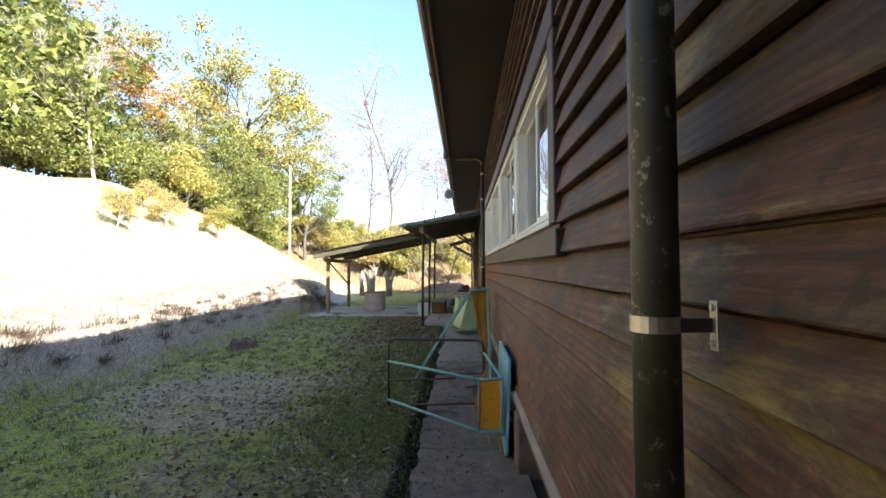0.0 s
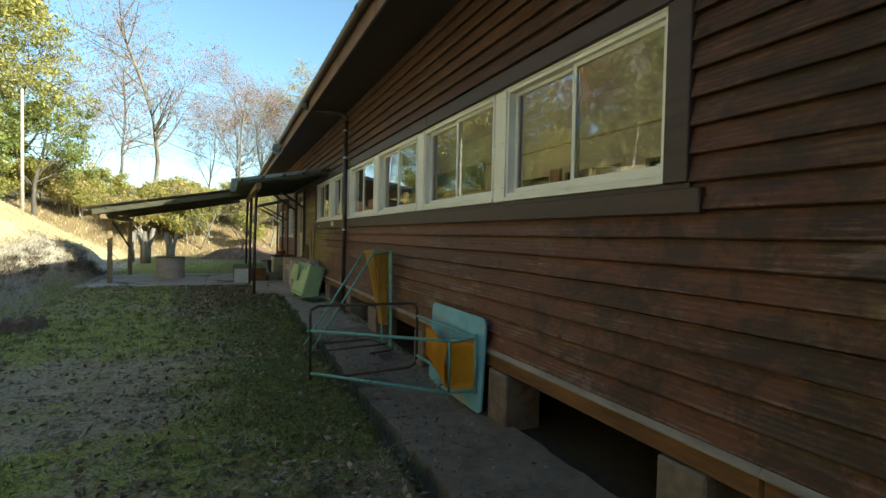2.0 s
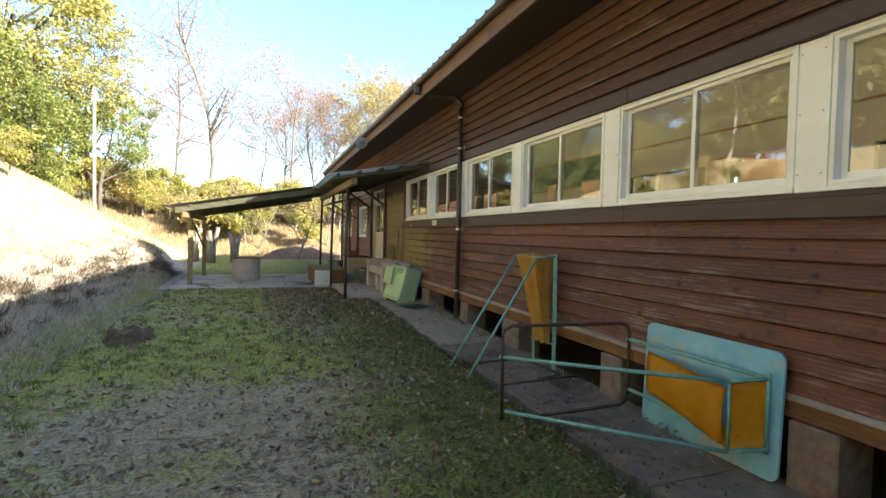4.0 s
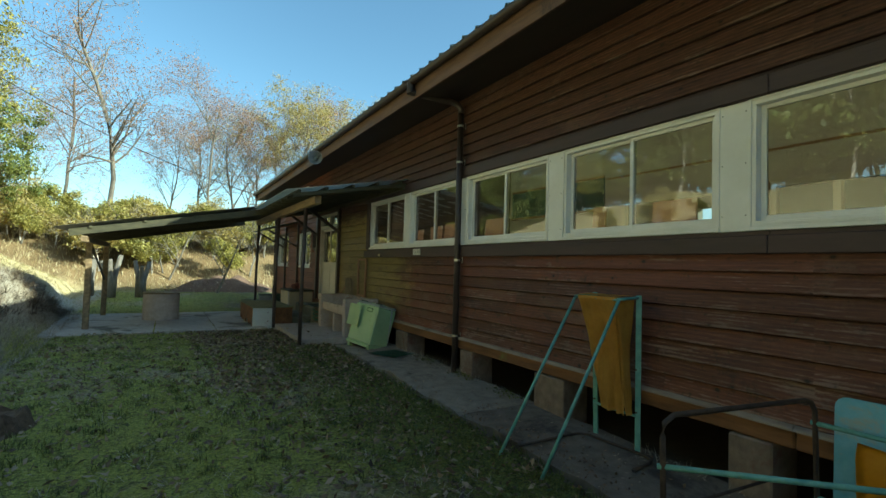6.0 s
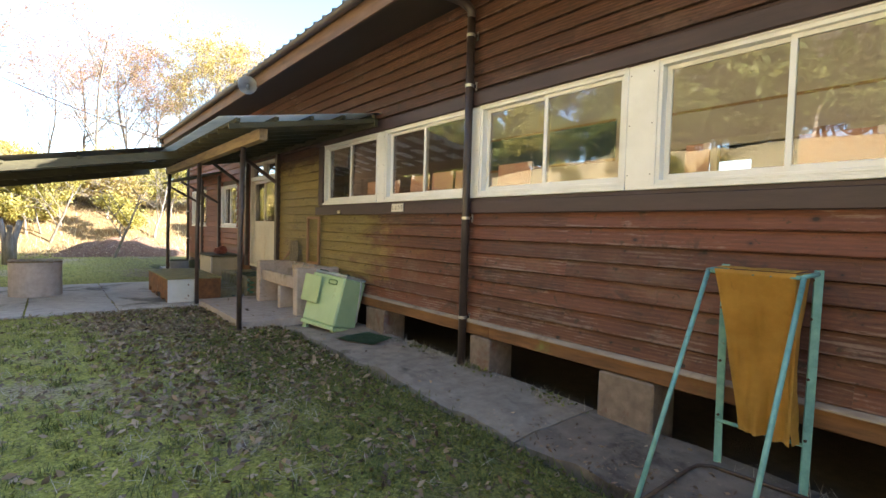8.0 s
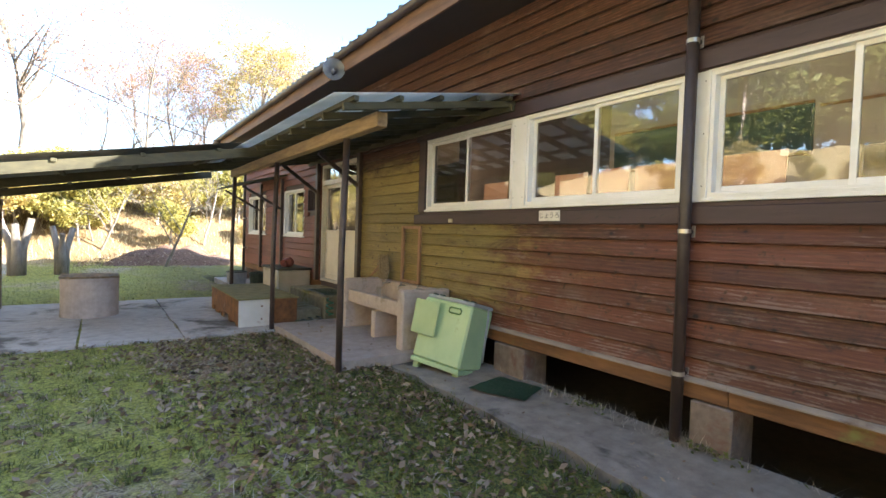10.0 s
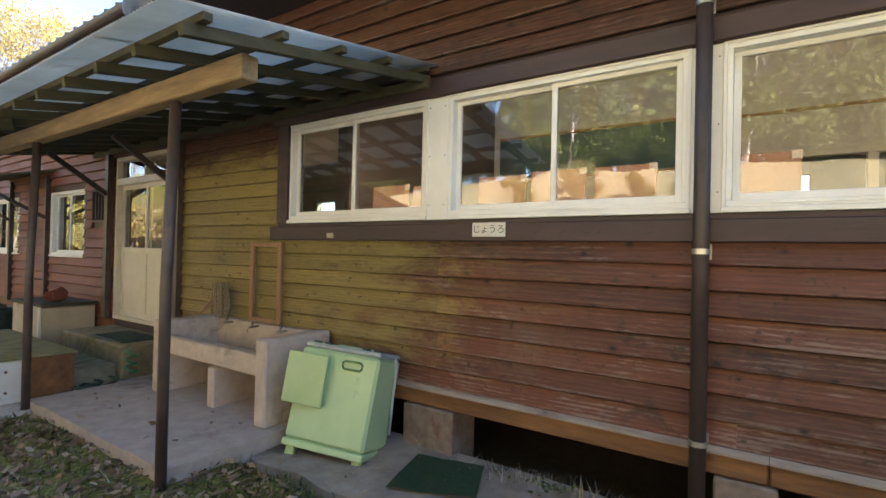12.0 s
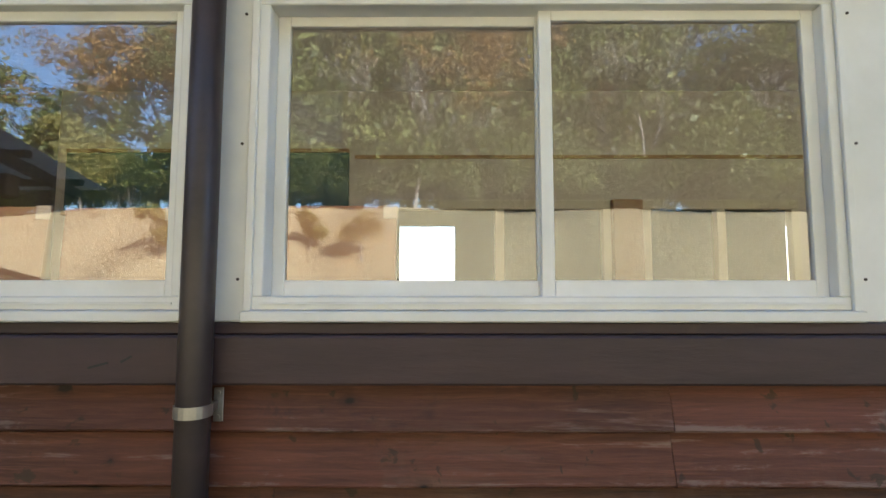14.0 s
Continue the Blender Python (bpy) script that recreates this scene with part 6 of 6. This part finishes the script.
def scatter(n, x0, x1, y0, y1, keep=None):
    x, y = rng.uniform(x0, x1, n), rng.uniform(y0, y1, n)
    pts = [(a, b, ground_z(a, b)) for a, b in zip(x, y) if keep is None or keep(a, b)]
    return np.array(pts)


def dirs_for(n, h, lean=0.5, down=None):
    d = rng.normal(size=(n, 3)) * lean
    d[:, 2] = 1
    if down is not None:
        d += np.array(down)
    d /= np.linalg.norm(d, axis=1)[:, None]
    return d * (rng.uniform(0.5, 1.3, n) * h)[:, None]


def patch(x, y, s=0.55):
    return noise.noise(Vector((x * s, y * s, 11.0)))


def lawn_grows(x, y):
    return moss(x, y) + 0.55 * noise.noise(Vector((x * 5, y * 5, 2.0))) + rng.normal() * 0.16 > 0.08


def wall_side(x, y):
    return x + 0.9 * noise.noise(Vector((x * 0.8, y * 0.8, 6.0))) + rng.normal() * 0.15 > -1.45


p = scatter(52000, -4.8, -1.0, 2.0, 14.2, lambda x, y: lawn_grows(x, y) and not wall_side(x, y))
tagged(blade_object("grass", p, dirs_for(len(p), 0.032, 0.8), 0.0022, GREENBLADE), "short mossy green grass on the lawn", "grass", kind="stuff")
p = scatter(44000, -2.8, -0.5, 2.0, 11.8, lambda x, y: lawn_grows(x, y) and wall_side(x, y) and rng.random() < 0.75)
tagged(blade_object("grass", p, dirs_for(len(p), 0.038, 0.9), 0.0024, RANKBLADE), "darker green grass beside the wall", "grass", kind="stuff")
p = scatter(12000, -8.0, -0.3, 18.0, 29.0)
tagged(blade_object("grass", p, dirs_for(len(p), 0.06, 0.7), 0.005, GREENBLADE), "green grass of the far lawn", "grass", kind="stuff")
p = scatter(24000, -5.75, -4.6, 2.0, 18.0)
tagged(blade_object("bank_grass", p, dirs_for(len(p), 0.14, 0.6, (0.55, 0, -0.35)), 0.0035, GREYBLADE), "withered grass hanging over the bank", "grass", kind="stuff")
hub = scatter(190, -5.30, -4.98, 2.0, 19.0)
p = np.repeat(hub, 60, axis=0)
p[:, :2] += rng.normal(size=(len(p), 2)) * 0.07
tagged(blade_object("bank_tussocks", p, dirs_for(len(p), 0.20, 0.9, (0.7, 0, -0.3)), 0.004, BROWNBLADE), "dark withered tussocks along the rim of the bank", "grass", kind="stuff")
p = scatter(34000, -10.5, -5.5, 1.0, 26.0)
tagged(blade_object("slope_grass", p, dirs_for(len(p), 0.10, 0.7), 0.005, STRAWBLADE), "dry straw-coloured grass on the slope", "grass", kind="stuff")
p = scatter(14000, -16, 9, 29.0, 40.0)
tagged(blade_object("slope_grass", p, dirs_for(len(p), 0.28, 0.6), 0.012, STRAWBLADE), "dry brush on the far slope", "grass", kind="stuff")
hub = scatter(1300, -4.7, -0.5, 2.0, 14.2, lambda x, y: moss(x, y) + 0.55 * noise.noise(Vector((x * 5, y * 5, 2.0))) + rng.normal() * 0.16 > 0.05)
p = np.repeat(hub, 22, axis=0)
p[:, :2] += rng.normal(size=(len(p), 2)) * 0.035
tagged(blade_object("grass_tufts", p, dirs_for(len(p), 0.065, 0.75), 0.003, RANKBLADE), "small tufts of grass in the lawn", "grass", kind="stuff")
hub = scatter(900, -4.7, -0.5, 2.0, 14.2, lambda x, y: moss(x, y) + rng.normal() * 0.3 < 0.2)
p = np.repeat(hub, 12, axis=0)
p[:, :2] += rng.normal(size=(len(p), 2)) * 0.05
p[:, 2] += 0.01
tagged(blade_object("dry_stalks", p, dirs_for(len(p), 0.10, 2.5), 0.002, GREYBLADE), "withered pale stalks lying in the lawn", "grass", kind="stuff")
p = scatter(12000, -4.6, -0.45, 2.0, 14.3, lambda x, y: rng.random() > 0.55 or moss(x, y) < 0.1)
p[:, 2] += 0.018
tagged(leaf_object("fallen_leaves", p, rng.uniform(0.012, 0.042, len(p)), DRYLEAF, None, 7, 0.6), "dry fallen leaves strewn on the lawn", "leaves", kind="stuff")
p = scatter(9000, -2.4, -0.5, 2.0, 14.1, lambda x, y: rng.random() < 0.35 + 0.65 * smooth01(8.5, 11.5, y))
p[:, 2] += rng.uniform(0.008, 0.03, len(p))
tagged(leaf_object("fallen_leaves", p, rng.uniform(0.012, 0.038, len(p)), DARKLEAF, None, 17, 0.55), "brown leaf litter thick beside the wall and washing place", "leaves", kind="stuff")
p = scatter(1500, -2.6, -0.55, 9.3, 14.1)
p[:, 2] += rng.uniform(0.012, 0.035, len(p))
tagged(leaf_object("fallen_leaves", p, rng.uniform(0.022, 0.050, len(p)), DRYLEAF, None, 18, 0.6), "large curled tan leaves before the washing place", "leaves", kind="stuff")
p = np.array([(x, y, apron_z(x, y) + 0.012) for x, y in zip(np.minimum(0.4, -0.42 + abs(rng.normal(size=1300)) * 0.3), rng.uniform(1.0, 8.0, 1300))])
tagged(leaf_object("fallen_leaves", p, rng.uniform(0.008, 0.022, len(p)), DARKLEAF, None, 19, 0.7), "dark rotting leaf scraps on the concrete strip", "leaves", kind="stuff")
p = np.array([(x, y, apron_z(x, y) + 0.012) for x, y in zip(rng.uniform(-0.4, 0.42, 420), rng.uniform(1.5, 12.0, 420))])
tagged(leaf_object("fallen_leaves", p, rng.uniform(0.008, 0.024, len(p)), DRYLEAF, None, 8, 0.8), "dry leaf scraps on the concrete strip", "leaves", kind="stuff")
p = np.array([(x, y, 0.142) for x, y in zip(rng.uniform(-0.95, -0.25, 26), rng.uniform(12.1, 14.2, 26))])
tagged(leaf_object("fallen_leaves", p, rng.uniform(0.02, 0.045, len(p)), DRYLEAF, None, 9, 0.8), "dry leaves on the washing place", "leaves", kind="stuff")
p = scatter(3000, -3.6, 1.8, 26.5, 29.6)
p[:, 2] += rng.uniform(0.0, 0.5, len(p)) * np.maximum(0, 1 - ((p[:, 0] + 1) / 2.6) ** 2)
tagged(leaf_object("fallen_leaves", p, rng.uniform(0.02, 0.05, len(p)), DRYLEAF, None, 10, 0.6), "brown leaves heaped behind the lawn", "leaves", kind="stuff")
p = scatter(15000, -1.7, -0.45, 2.0, 11.9, lambda x, y: moss(x, y) + rng.normal() * 0.2 > 0.15)
p[:, 2] += rng.uniform(0.005, 0.035, len(p))
tagged(leaf_object("clover", p, rng.uniform(0.008, 0.020, len(p)), RANKBLADE, None, 12, 0.5), "low green clover along the lawn edge", "clover", kind="stuff")
# weeds along the apron edge and round the pipe
p = []
for _ in range(900):
    y = rng.uniform(2, 12)
    x = -0.47 + rng.normal() * 0.05
    p.append((x, y, apron_z(-0.4, y) - 0.05))
tagged(blade_object("weeds", p, dirs_for(len(p), 0.09, 0.8), 0.004, RANKBLADE), "green weeds along the concrete edge", "weeds", kind="stuff")
p = []
for cx, cy, n, wide in ((0.40, 9.3, 160, 0.12), (0.40, 10.1, 220, 0.45), (0.42, 8.3, 70, 0.3), (0.36, 4.75, 90, 0.2), (0.40, 6.2, 60, 0.3)):
    for _ in range(n):
        x, y = cx - abs(rng.normal()) * 0.06, cy + rng.normal() * wide
        p.append((x, y, apron_z(x, y)))
tagged(blade_object("dead_stalks", p, dirs_for(len(p), 0.13, 0.9), 0.0016, GREYBLADE), "thin dead stalks along the wall foot", "weeds", kind="stuff")
p = np.array([(0.40 - abs(rng.normal()) * 0.07, cy + rng.normal() * 0.14, 0.0) for cy in (8.25, 10.1, 9.15, 4.8) for _ in range(70)])
p[:, 2] = [apron_z(x, y) + rng.uniform(0.01, 0.05) for x, y, _ in p]
tagged(leaf_object("wall_weeds", p, rng.uniform(0.012, 0.026, len(p)), RANKBLADE, None, 21, 0.3), "small green weeds on the concrete by the wall", "weeds", kind="stuff")
